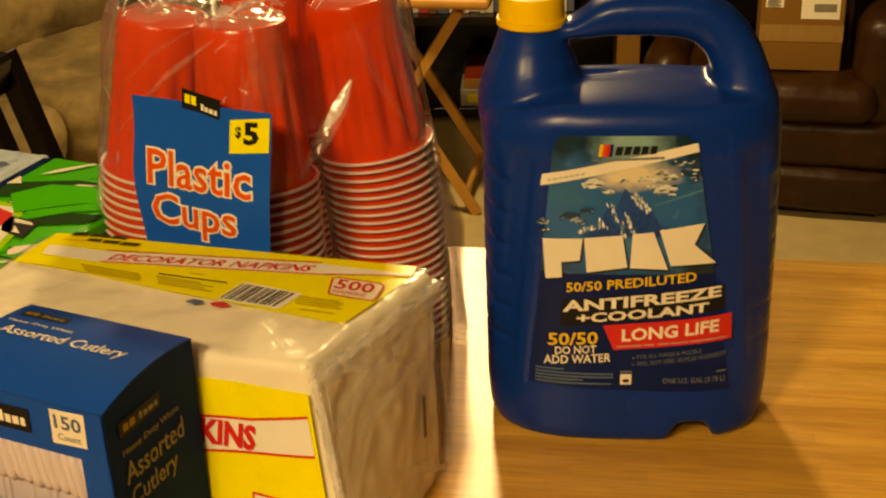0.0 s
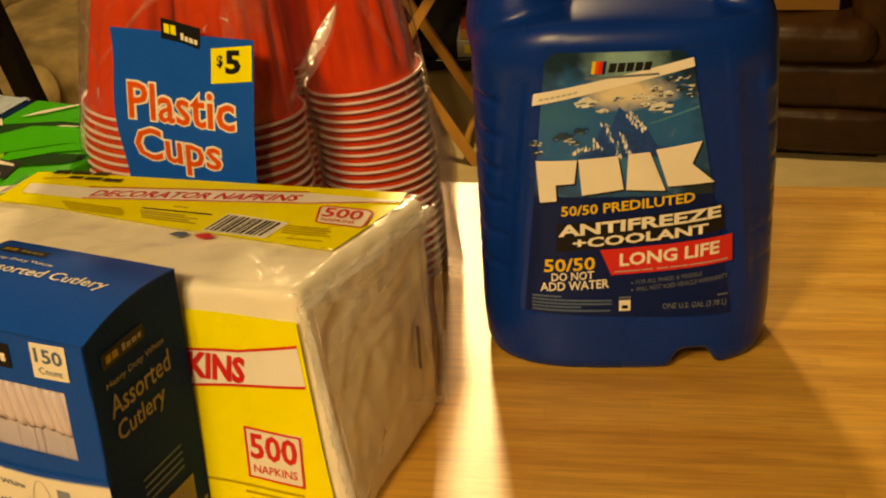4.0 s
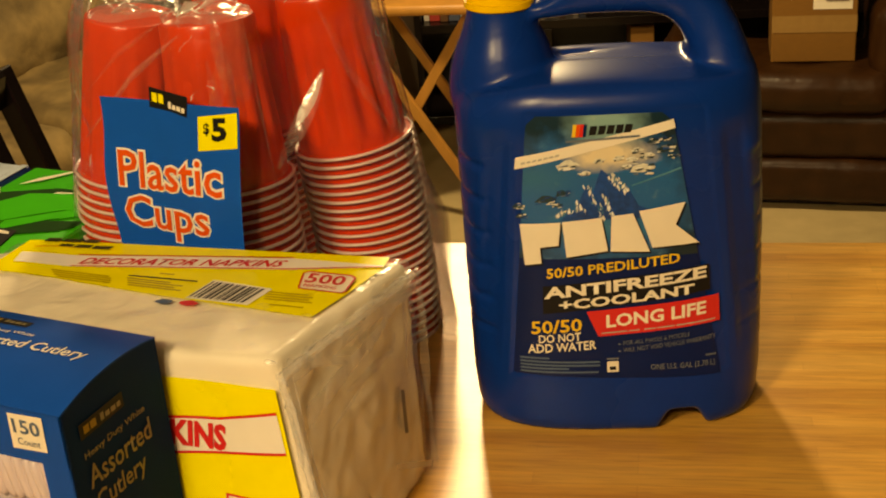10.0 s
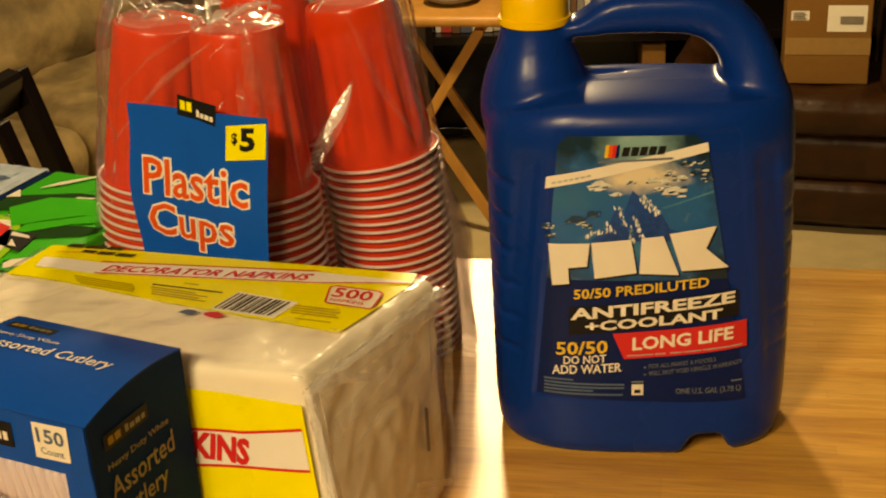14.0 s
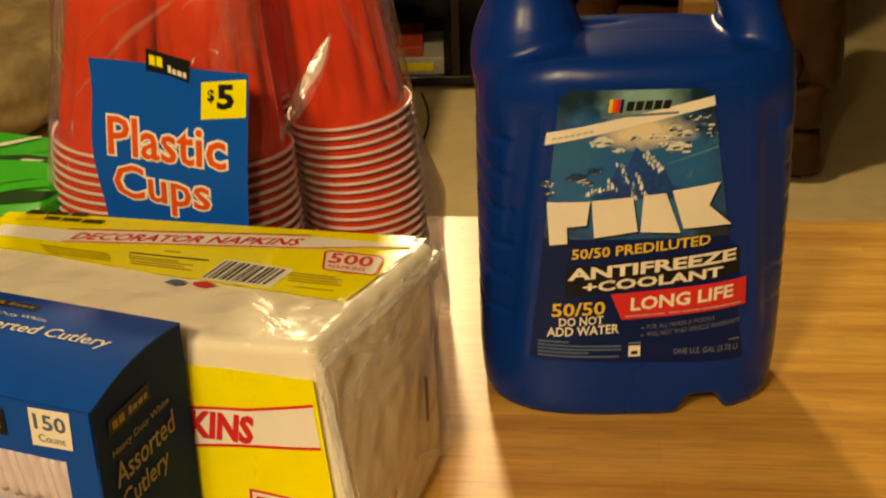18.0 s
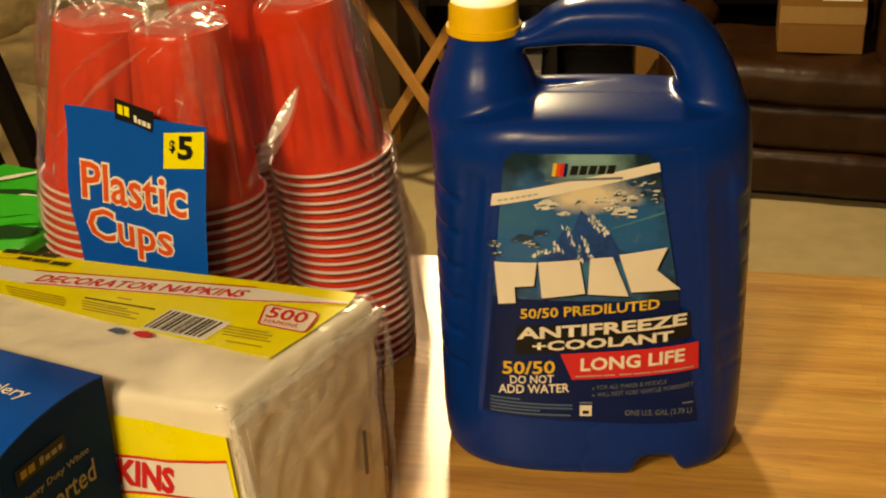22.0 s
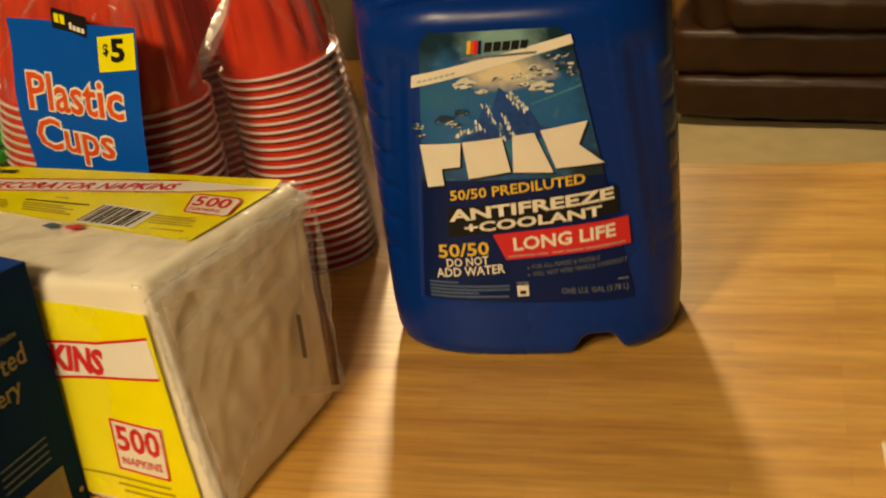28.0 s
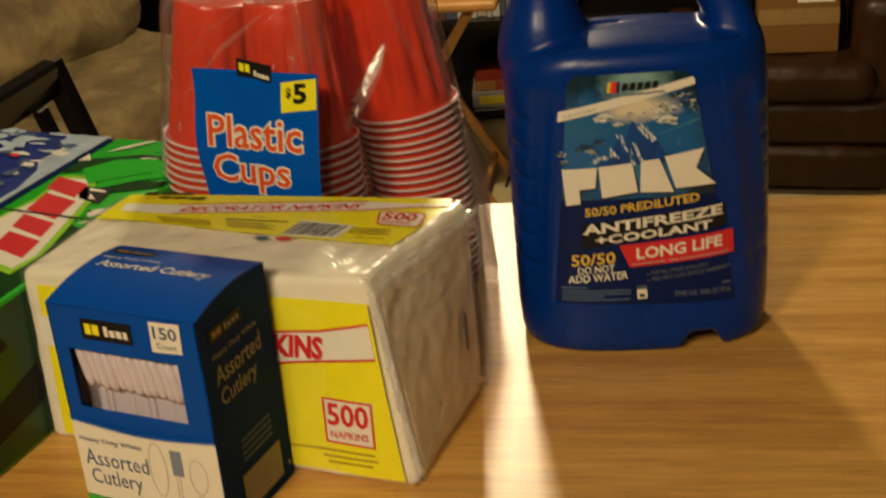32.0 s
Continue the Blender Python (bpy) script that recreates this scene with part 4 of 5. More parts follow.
# film bunched along the front and upper edges of that end
def gather(pts, thick, seed):
    """A lumpy roll of bunched film along a line."""
    bm = bmesh.new()
    rings = []
    steps = 60
    for k in range(steps + 1):
        t = k / steps * (len(pts) - 1)
        i = min(int(t), len(pts) - 2)
        p, d = Vector(pts[i]).lerp(Vector(pts[i + 1]), t - i), (Vector(pts[i + 1]) - Vector(pts[i])).normalized()
        e1 = d.cross(Vector((0.3, -0.6, 0.74))).normalized()
        e2 = d.cross(e1)
        ring = []
        for q in range(12):
            a = 2 * math.pi * q / 12
            r = thick * (0.9 + 0.6 * noise.noise(Vector((k * 0.17, math.cos(a) * 1.3, math.sin(a) * 1.3 + seed))) + 0.35 * noise.noise(Vector((k * 0.9, math.cos(a) * 2.5, seed + math.sin(a) * 2.5))))
            ring.append(p + (e1 * math.cos(a) + e2 * math.sin(a)) * max(0.0008, r))
        rings.append(ring)
    ob = part("film_gather", loft(bm, rings), M_GATHER, nap, "bunched crinkled film", smooth=80)
    ob.visible_shadow = False


gather([ne(0.002, 0.010, -0.0005), ne(0.0015, 0.070, -0.0005), ne(0.003, 0.132, -0.001)], 0.0023, 1)
gather([ne(0.002, 0.1335, -0.001), ne(0.060, 0.1345, -0.001), ne(0.126, 0.1350, -0.001)], 0.0034, 5)

# crinkles of the wrapper round its right end; laid on later
CRINKLES = []
rnd = random.Random(23)
for k in range(9):
    if k % 3 == 0:      # down the end
        p0, p1 = (rnd.uniform(0.005, 0.12), rnd.uniform(0.10, 0.138)), (rnd.uniform(0.005, 0.12), rnd.uniform(0.075, 0.12))
    elif k % 3 == 1:    # along its upper edge
        p0 = (rnd.uniform(0.0, 0.10), 0.132 + rnd.uniform(-0.006, 0.004))
        p1 = (p0[0] + rnd.uniform(0.015, 0.035), 0.132 + rnd.uniform(-0.008, 0.004))
    else:               # along its front edge
        p0 = (rnd.uniform(0.001, 0.012), rnd.uniform(0.01, 0.09))
        p1 = (rnd.uniform(0.001, 0.014), p0[1] + rnd.uniform(0.02, 0.045))
    CRINKLES.append([ne(*p0, 0.0012), ne((p0[0] + p1[0]) / 2 + rnd.uniform(-0.003, 0.003), (p0[1] + p1[1]) / 2 + rnd.uniform(-0.003, 0.003), 0.0018), ne(*p1, 0.0012)])

# ---------------------------------------------------------------- cutlery box
CUT = pose(-0.264 - 0.105 * math.cos(radians(20.5)), -0.212 + 0.105 * math.sin(radians(20.5)), TOP, 0, 0, -20.5)
cut = thing("cutlery_box", "blue card box of white plastic cutlery with a window", "cutlery box", CUT)
CW, CD, CH = 0.105, 0.077, 0.152
TH = 0.0012
W0, W1, V0, V1 = 0.010, 0.088, 0.080, 0.121
part("back_panel", box((0, CD - TH, 0), (CW, CD, CH), 0.0004, 1), M_NAVY, cut)
part("base_panel", box((TH, TH, 0), (CW - TH, CD - TH, TH)), M_NAVY, cut)


def lid_bow(s):
    """How the lid arches from its back edge (0) to the front (1)."""
    return 0.0190 * s * (1 - s) - 0.0020 * s * s


def cut_side(x0, x1):
    """A side panel whose upper edge bows down to the front."""
    prof = [(0, 0), (CD - TH, 0), (CD - TH, CH)] + [(CD - TH - (CD - TH) * s, CH + lid_bow(s)) for s in (0.1, 0.2, 0.3, 0.4, 0.5, 0.6, 0.7, 0.8, 0.9, 1.0)]
    bm = bmesh.new()
    a = [bm.verts.new((x0, y, z)) for y, z in prof]
    b = [bm.verts.new((x1, y, z)) for y, z in prof]
    bm.faces.new(a[::-1])
    bm.faces.new(b)
    for k in range(len(a)):
        bm.faces.new((a[k], a[(k + 1) % len(a)], b[(k + 1) % len(a)], b[k]))
    bmesh.ops.recalc_face_normals(bm, faces=bm.faces[:])
    return bm


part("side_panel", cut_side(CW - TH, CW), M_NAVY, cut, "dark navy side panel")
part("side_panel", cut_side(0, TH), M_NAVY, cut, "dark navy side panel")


def lid(u, v, up=0.0):
    """On the bowed lid: u across, v in depth."""
    s = 1 - v / CD
    return Vector((u, v, CH + lid_bow(s) + 0.0006 + up))


rows = [[lid(u, CD * k / 12, h) for k in range(13)] for u, h in ((0.0, 0.0), (CW, 0.0), (CW, -0.0012), (0.0, -0.0012))]
part("lid", loft(bmesh.new(), [[r[k] for r in rows] for k in range(13)]), M_BOXBLUE, cut, smooth=40)
FH = CH - 0.0020
for lo, hi in (((0, 0, V1), (CW, TH, FH)), ((0, 0, 0.0), (CW, TH, V0)), ((0, 0, V0), (W0, TH, V1)), ((W1, 0, V0), (CW, TH, V1))):
    part("front_panel", box(lo, hi), M_BOXBLUE, cut)
part("window_film", sheet(W0, V0, W1, V1, plane_map((0, TH + 0.0005, 0), (1, 0, 0), (0, 0, 1), 0.0)), M_PANE, cut, "clear window film").visible_shadow = False
# cutlery behind the window
for k in range(13):
    x, z = 0.0150 + 0.0058 * k, 0.1060 + 0.0010 * math.sin(k * 1.7) - 0.00018 * k
    rings = []
    for i in range(11):
        s = -1 + 2 * i / 10
        w = max(0.06, (1 - abs(s) ** 5)) ** 0.5
        rings.append([(x + 0.0036 * w * math.cos(a) - 0.0026 * s, TH + 0.0056 + 0.0036 * w * math.sin(a) + 0.0007 * math.sin(k * 2.1), z + 0.0140 * s) for a in (2 * math.pi * j / 10 for j in range(10))])
    part("cutlery_handle", loft(bmesh.new(), rings), M_SPOON, cut, smooth=60)
part("inner_card", box((TH, 0.0190, 0.002), (CW - TH, 0.0200, CH - 0.012)), M_SPOON, cut)
for k, (x, w) in enumerate(((0.0165, 0.0050), (0.0222, 0.0032), (0.0262, 0.0150), (0.0420, 0.0105), (0.0532, 0.0036), (0.0576, 0.0140), (0.0724, 0.0080), (0.0812, 0.0090))):
    part("cutlery_blade", soft_block((w + 0.0006, 0.0026, 0.046), 0.0010, 4, 0, 1, lambda p, x=x, k=k: (p.x + x, p.y + 0.0105 + 0.0003 * (k % 3), p.z + 0.0545)), M_SPOON, cut, smooth=60)

cf = plane_map((0, 0, 0), (1, 0, 0), (0, 0, 1), 0.0005)
cs = plane_map((CW, 0, 0), (0, 1, 0), (0, 0, 1), 0.0005)


def cp(name, outline, mat, to, up=0.0, steps=1):
    return part(name, patch(outline, raised(to, up), steps), mat, cut)


def cw(text, u, v, w, h, mat, to, up=0.0004, slope=0.0, slant=0.0, bold=0.0):
    return part("lettering", words(text, u, v, w, h, raised(to, up), slope, slant, bold), mat, cut)


wave = [(CW * k / 16, 0.0675 + 0.0028 * math.sin(2.6 + 4.2 * k / 16)) for k in range(17)]
cp("cream_panel", [(0.0003, 0.014), (CW - 0.0003, 0.012)] + [(min(max(u, 0.0003), CW - 0.0003), v) for u, v in wave[::-1]], M_CREAM, cf)
cp("wave_stripe", [(min(max(u, 0.0003), CW - 0.0003), v + 0.0005) for u, v in wave] + [(min(max(u, 0.0003), CW - 0.0003), v + 0.0030) for u, v in wave[::-1]], M_PALEBLUE, cf, 0.0002)
cp("wave_stripe", [(min(max(u, 0.0003), CW - 0.0003), v + 0.0012) for u, v in wave] + [(min(max(u, 0.0003), CW - 0.0003), v + 0.0042) for u, v in wave[::-1]], M_BOXBLUE, cf, 0.0004)
cp("green_band", [(0.0003, 0.0005), (CW - 0.0003, 0.0005), (CW - 0.0003, 0.012), (0.0003, 0.0155)], M_GREEN, cf)
cp("fine_print", [(0.012, 0.0085), (0.055, 0.0075), (0.055, 0.0095), (0.012, 0.0105)], M_LIME, cf, 0.0003)
cw("Heavy Duty White", 0.004, 0.0545, 0.046, 0.0046, M_SLATE, cf, bold=0.01)
cw("Assorted", 0.0055, 0.0385, 0.047, 0.0115, M_SLATE, cf)
cw("Cutlery", 0.0075, 0.0215, 0.038, 0.0145, M_SLATE, cf)


def stroke(pts, w, mat, to, up=0.0004):
    """A thin drawn line."""
    for (a, b), (c, d) in zip(pts, pts[1:]):
        l = math.hypot(c - a, d - b)
        nx, ny = -(d - b) / l * w / 2, (c - a) / l * w / 2
        cp("drawn_line", [(a + nx, b + ny), (a - nx, b - ny), (c - nx, d - ny), (c + nx, d + ny)], mat, to, up)


for cx, ry in ((0.060, 0.019), (0.089, 0.012)):
    cy = 0.044
    stroke([(cx + 0.0062 * math.cos(a), cy + ry * math.sin(a)) for a in (2 * math.pi * k / 18 for k in range(19))], 0.0005, M_PALEINK, cf)
for x in (0.0875, 0.0897):
    stroke([(x, 0.032), (x, 0.014)], 0.0005, M_PALEINK, cf)
for x in (0.0728, 0.0752):
    stroke([(x, 0.042), (x - 0.001, 0.014)], 0.0005, M_PALEINK, cf)
cp("fork_head", [(0.0705, 0.042), (0.0785, 0.042), (0.0785, 0.060), (0.0705, 0.060)], M_FORKINK, cf, 0.0004)


def shop_tag(u, v, w, h, to, up, ground, a, b, lean=0.0):
    """The shop's mark: a dark tag with one yellow and one pale block."""
    cp("tag", [(u, v), (u + w, v + lean), (u + w, v + h + lean), (u, v + h)], ground, to, up)
    for x0, x1, y0, y1, m in ((0.08, 0.20, 0.26, 0.76, a), (0.23, 0.36, 0.26, 0.76, a), (0.46, 0.54, 0.26, 0.74, b), (0.57, 0.67, 0.26, 0.60, b), (0.70, 0.81, 0.26, 0.60, b), (0.84, 0.92, 0.26, 0.60, b)):
        cp("tag_block", [(u + x0 * w, v + y0 * h + lean * x0), (u + x1 * w, v + y0 * h + lean * x1), (u + x1 * w, v + y1 * h + lean * x1), (u + x0 * w, v + y1 * h + lean * x0)], m, to, up + 0.0003)


shop_tag(0.0235, 0.1295, 0.0360, 0.0140, cf, 0.0002, M_BLACK, M_YELLOW, M_CREAM)
cp("count_square", [(0.0725, 0.1275), (0.0935, 0.1285), (0.0942, 0.1482), (0.0732, 0.1474)], M_CREAM, cf, 0.0002)
cw("150", 0.0752, 0.1368, 0.0165, 0.0082, M_SLATE, cf, 0.0005, bold=0.02)
cw("Count", 0.0765, 0.1305, 0.0140, 0.0040, M_SLATE, cf, 0.0005)
cw("Assorted Cutlery", 0.008, 0.0370, 0.080, 0.0105, M_CREAM, lid, 0.0005, slant=0.15, bold=0.01)
cw("Heavy Duty White", 0.006, 0.0505, 0.042, 0.0040, M_CREAM, lid, 0.0005)
# print dimmed: the side's shade is put into its pale, gold and white inks
shop_tag(0.006, 0.0600, 0.030, 0.0070, lid, 0.0003, M_BLACK, M_SHADEGOLD, M_SHADEPALE)
shop_tag(0.010, 0.1310, 0.034, 0.0085, cs, 0.0002, M_BLACK, M_SHADEGOLD, M_SHADEPALE)
cw("Heavy Duty White", 0.010, 0.1190, 0.048, 0.0048, M_SHADEPALE, cs, bold=0.01)
cw("Assorted", 0.010, 0.1030, 0.050, 0.0125, M_SHADEPALE, cs, bold=0.01)
cw("Cutlery", 0.012, 0.0850, 0.040, 0.0145, M_SHADEPALE, cs, bold=0.01)
for k in range(4):
    cp("fine_print", [(0.024, 0.0560 - 0.0045 * k), (0.058, 0.0560 - 0.0045 * k), (0.058, 0.0572 - 0.0045 * k), (0.024, 0.0572 - 0.0045 * k)], M_SLATE, cs, 0.0002)
cp("barcode_ground", [(0.020, 0.008), (0.064, 0.008), (0.064, 0.034), (0.020, 0.034)], M_SHADEPALE, cs, 0.0002)
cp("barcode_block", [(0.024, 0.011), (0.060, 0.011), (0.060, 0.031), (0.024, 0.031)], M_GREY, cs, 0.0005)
cp("dot", blob(0.072, 0.012, 0.0018, 0.0018, 3, 10, 0.05), M_SHADEPALE, cs, 0.0003)

# ---------------------------------------------------------------- soda cartons
SODA = pose(-0.457, -0.185, TOP, 0, 0, -19.5)
soda = thing("soda_carton", "green printed card carton of soda cans", "carton", SODA)
part("carton", box((-0.110, 0, 0), (0, 0.385, 0.114), 0.003), M_GREEN, soda, smooth=40)
st = plane_map((0, 0, 0.114), (1, 0, 0), (0, 1, 0), 0.0006)
ss = plane_map((0, 0, 0), (0, 1, 0), (0, 0, 1), 0.0006)


def sp(name, outline, mat, to, up, parent=None):
    return part(name, patch(outline, raised(to, up), 1), mat, parent or soda)


# jagged green artwork on the lid
sp("dark_field", [(-0.107, 0.003), (-0.003, 0.003), (-0.003, 0.200), (-0.060, 0.225), (-0.107, 0.190)], M_DARKGREEN, st, 0.0)
sp("dark_shard", [(-0.107, 0.300), (-0.070, 0.318), (-0.003, 0.340), (-0.003, 0.352), (-0.060, 0.350), (-0.107, 0.330)], M_DARKGREEN, st, 0.0002)
sp("dark_shard", [(-0.060, 0.262), (-0.010, 0.285), (-0.003, 0.292), (-0.003, 0.303), (-0.055, 0.292)], M_DARKGREEN, st, 0.0002)
sp("green_shard", [(-0.066, 0.300), (-0.030, 0.318), (-0.003, 0.322), (-0.003, 0.337), (-0.050, 0.330)], M_GREEN, st, 0.0003)
sp("pale_shard", [(-0.075, 0.318), (-0.060, 0.330), (-0.040, 0.345), (-0.055, 0.343)], M_CREAM, st, 0.0004)
sp("pale_shard", [(-0.085, 0.296), (-0.072, 0.300), (-0.080, 0.313)], M_CREAM, st, 0.0004)
sp("bright_shard", [(-0.058, 0.272), (-0.028, 0.300), (-0.003, 0.312), (-0.003, 0.320), (-0.024, 0.318), (-0.060, 0.290)], M_GREEN, st, 0.0005)
sp("bright_shard", [(-0.050, 0.222), (-0.036, 0.240), (-0.030, 0.238), (-0.036, 0.205)], M_GREEN, st, 0.0003)
sp("pale_shard", [(-0.034, 0.236), (-0.012, 0.252), (-0.006, 0.246), (-0.026, 0.226)], M_CREAM, st, 0.0003)
sp("pale_shard", [(-0.028, 0.214), (-0.004, 0.236), (-0.003, 0.220)], M_CREAM, st, 0.0003)
sp("bright_field", [(-0.092, 0.3104), (-0.0752, 0.3351), (-0.0443, 0.3420), (-0.010, 0.3330), (-0.006, 0.3180), (-0.0300, 0.3150), (-0.0498, 0.2995), (-0.0676, 0.2837)], M_GREEN, st, 0.0007)
sp("pale_spike", [(-0.0960, 0.3480), (-0.0884, 0.3620), (-0.0700, 0.3810), (-0.0660, 0.3810), (-0.0820, 0.3600)], M_CREAM, st, 0.0006)
sp("pale_spike", [(-0.1080, 0.3420), (-0.0980, 0.3300), (-0.1085, 0.3260)], M_CREAM, st, 0.0006)
sp("lime_spike", [(-0.060, 0.3560), (-0.030, 0.3760), (-0.004, 0.3820), (-0.004, 0.3700), (-0.036, 0.3640)], M_GREEN, st, 0.0005)
sp("dark_spike", [(-0.0720, 0.2790), (-0.0390, 0.2770), (-0.0330, 0.2500), (-0.0560, 0.2560)], M_BLACK, st, 0.0006)
sp("pale_spike", [(-0.0600, 0.2760), (-0.0430, 0.2735), (-0.0400, 0.2700), (-0.0560, 0.2700)], M_CREAM, st, 0.0009)
sp("pale_spike", [(-0.0520, 0.2660), (-0.0400, 0.2560), (-0.0470, 0.2560)], M_CREAM, st, 0.0009)
# the maker's mark: red blocks on a pale lozenge with a green rim
sp("mark_rim", [(-0.104, 0.170), (-0.060, 0.140), (-0.020, 0.128), (-0.016, 0.160), (-0.036, 0.232), (-0.044, 0.262), (-0.072, 0.300), (-0.100, 0.296), (-0.092, 0.250)], M_LIME, st, 0.0004)
sp("mark_ground", [(-0.100, 0.174), (-0.058, 0.147), (-0.024, 0.136), (-0.021, 0.160), (-0.041, 0.230), (-0.049, 0.258), (-0.073, 0.292), (-0.095, 0.290), (-0.087, 0.250)], M_CREAM, st, 0.0006)
for a, b, c in ((0.152, 0.180, -0.024), (0.186, 0.210, -0.034), (0.216, 0.250, -0.044), (0.256, 0.282, -0.056)):
    sp("mark_block", [(c - 0.040, a + 0.012), (c - 0.004, a), (c - 0.010, b), (c - 0.046, b + 0.010)], M_REDINK, st, 0.0008)
sp("lid_seam", [(-0.108, 0.2235), (-0.002, 0.2190), (-0.002, 0.2215), (-0.108, 0.2260)], M_BLACK, st, 0.0011)
for k, (u, v, w, h) in enumerate(((0.05, 0.02, 0.09, 0.04), (0.12, 0.055, 0.12, 0.035), (0.20, 0.01, 0.10, 0.05), (0.26, 0.06, 0.09, 0.05), (0.02, 0.07, 0.07, 0.04))):
    sp("dark_shard", [(u, v), (u + w, v + 0.012), (u + w * 0.8, v + h), (u + 0.02, v + h * 0.7)], M_BLACK, ss, 0.0002)
sp("dark_field", [(0.003, 0.003), (0.382, 0.003), (0.382, 0.110), (0.250, 0.104), (0.140, 0.111), (0.003, 0.109)], M_DARKGREEN, ss, 0.0)

soda2 = thing("soda_carton", "blue and white printed card carton of soda cans", "carton", SODA @ pose(-0.114, 0, 0))
part("carton", box((-0.122, 0, 0), (0, 0.385, 0.1145), 0.003), M_ROYAL, soda2, smooth=40)
s2 = plane_map((0, 0, 0.1145), (1, 0, 0), (0, 1, 0), 0.0006)
sp("pale_edge", [(-0.006, 0.003), (-0.001, 0.003), (-0.001, 0.383), (-0.007, 0.383)], M_PALEBLUE, s2, 0.0, soda2)
sp("pale_field", [(-0.007, 0.265), (-0.007, 0.381), (-0.046, 0.381), (-0.026, 0.345), (-0.030, 0.320), (-0.016, 0.300)], M_PALEBLUE, s2, 0.0001, soda2)
rnd = random.Random(8)
for k in range(60):
    u, v = rnd.uniform(-0.117, -0.016), rnd.uniform(0.20, 0.380) if k % 3 else rnd.uniform(0.33, 0.380)
    sp("pale_fleck", blob(u, v, rnd.uniform(0.003, 0.012), rnd.uniform(0.002, 0.008), k, 8, 0.5), (M_PALEBLUE, M_WHITE, M_SLATE)[k % 3], s2, 0.0002 + 0.00001 * k, soda2)
sp("red_fleck", blob(-0.058, 0.325, 0.006, 0.004, 4, 8, 0.3), M_REDINK, s2, 0.0010, soda2)

# ---------------------------------------------------------------- cups
PX, PY = -0.235, 0.12
pack = thing("cup_pack", "stacks of red plastic cups in a clear bag", "cups", pose(PX, PY, TOP))
# each stack: place, height of its top cup, count, and how it bows towards the others
STACKS = ((-0.243, 0.080, 0.149, 24, -0.10, 0.22), (-0.163, 0.152, 0.149, 24, -0.42, 0.0), (-0.328, 0.120, 0.146, 24, 0.42, 0.0), (-0.252, 0.197, 0.149, 24, 0.0, -0.10))


def stack_at(stack, z):
    """Centre of a stack at that height, and the slope of its axis there."""
    x, y, top, _, bx, by = stack
    q = min(z, top)
    reach = q * q + 2 * top * max(0, z - top)
    return Vector((x - PX + bx * reach, y - PY + by * reach, z)), Vector((2 * bx * q, 2 * by * q, 1)).normalized()


def cup_mesh():
    """An upturned cup: straight tapered wall with soft flutes below its foot, a recessed foot."""
    bm = bmesh.new()
    n = 104
    rings = []
    for r, z, f in ((0.0404, 0.0010, 0), (0.0376, 0.0020, 0), (0.0370, 0.005, 0), (0.0376, 0.0085, 0.2), (0.0380, 0.012, 0.5), (0.0380, 0.020, 1), (0.0370, 0.030, 1), (0.0358, 0.044, 0.95), (0.0347, 0.056, 0.85), (0.0336, 0.068, 0.65), (0.0326, 0.080, 0.40), (0.0316, 0.092, 0.12), (0.0312, 0.0935, 0), (0.0306, 0.1055, 0),
                    (0.0296, 0.1078, 0), (0.0275, 0.1082, 0), (0.0262, 0.1066, 0)):
        ring = []
        for a in (2 * math.pi * k / n for k in range(n)):
            q = r - 0.0040 * f * (0.5 + 0.5 * math.cos(13 * a + 0.5 * math.sin(3 * a))) ** 1.3
            ring.append((q * math.cos(a), q * math.sin(a), z))
        rings.append(ring)
    loft(bm, rings, False)
    bm.faces.new([v for v in bm.verts if abs(v.co.z - 0.1066) < 1e-6])
    me = bpy.data.meshes.new("cup")
    bm.to_mesh(me)
    bm.free()
    me.materials.append(M_RED)
    return me


def lip_mesh():
    bm = bmesh.new()
    n = 48
    prof = [(0.0403 + 0.0012 * (1 + math.cos(a)), 0.0006 + 0.0012 * math.sin(a)) for a in (2 * math.pi * k / 8 for k in range(8))]
    rows = [[bm.verts.new((r * math.cos(a), r * math.sin(a), z)) for a in (2 * math.pi * k / n for k in range(n))] for r, z in prof]
    for i in range(8):
        for k in range(n):
            bm.faces.new((rows[i][k], rows[i][(k + 1) % n], rows[(i + 1) % 8][(k + 1) % n], rows[(i + 1) % 8][k]))
    bmesh.ops.recalc_face_normals(bm, faces=bm.faces[:])
    me = bpy.data.meshes.new("lip")
    bm.to_mesh(me)
    bm.free()
    me.materials.append(M_LIP)
    return me


cup_me, lip_me = cup_mesh(), lip_mesh()
for me in (cup_me, lip_me):
    for poly in me.polygons:
        poly.use_smooth = True
    me.set_sharp_from_angle(angle=radians(50))
rnd = random.Random(3)
for stack in STACKS:
    z, n = stack[2], stack[3]
    turn = rnd.uniform(0, 6.28)
    for k in range(n):
        place, axis = stack_at(stack, 0.0015 + (z - 0.0015) * k / (n - 1))
        c = new("cup", cup_me)
        c.parent = pack
        c.location = place + Vector((rnd.uniform(-1, 1), rnd.uniform(-1, 1), 0)) * 0.0005
        c.rotation_euler = (UP.rotation_difference(axis).to_matrix() @ Matrix.Rotation(turn, 3, "Z")).to_euler()
        l = new("lip", lip_me)
        l.parent = c


def bag_point(a, z, out=0.0):
    """A point of the bag's skin at that bearing and height: it hugs the stacks and is drawn together above them."""
    taper = np.interp(z, (0, 0.03, 0.09, 0.256, 0.275, 0.30, 0.336), (0.0540, 0.0485, 0.0455, 0.0375, 0.0350, 0.031, 0.028))
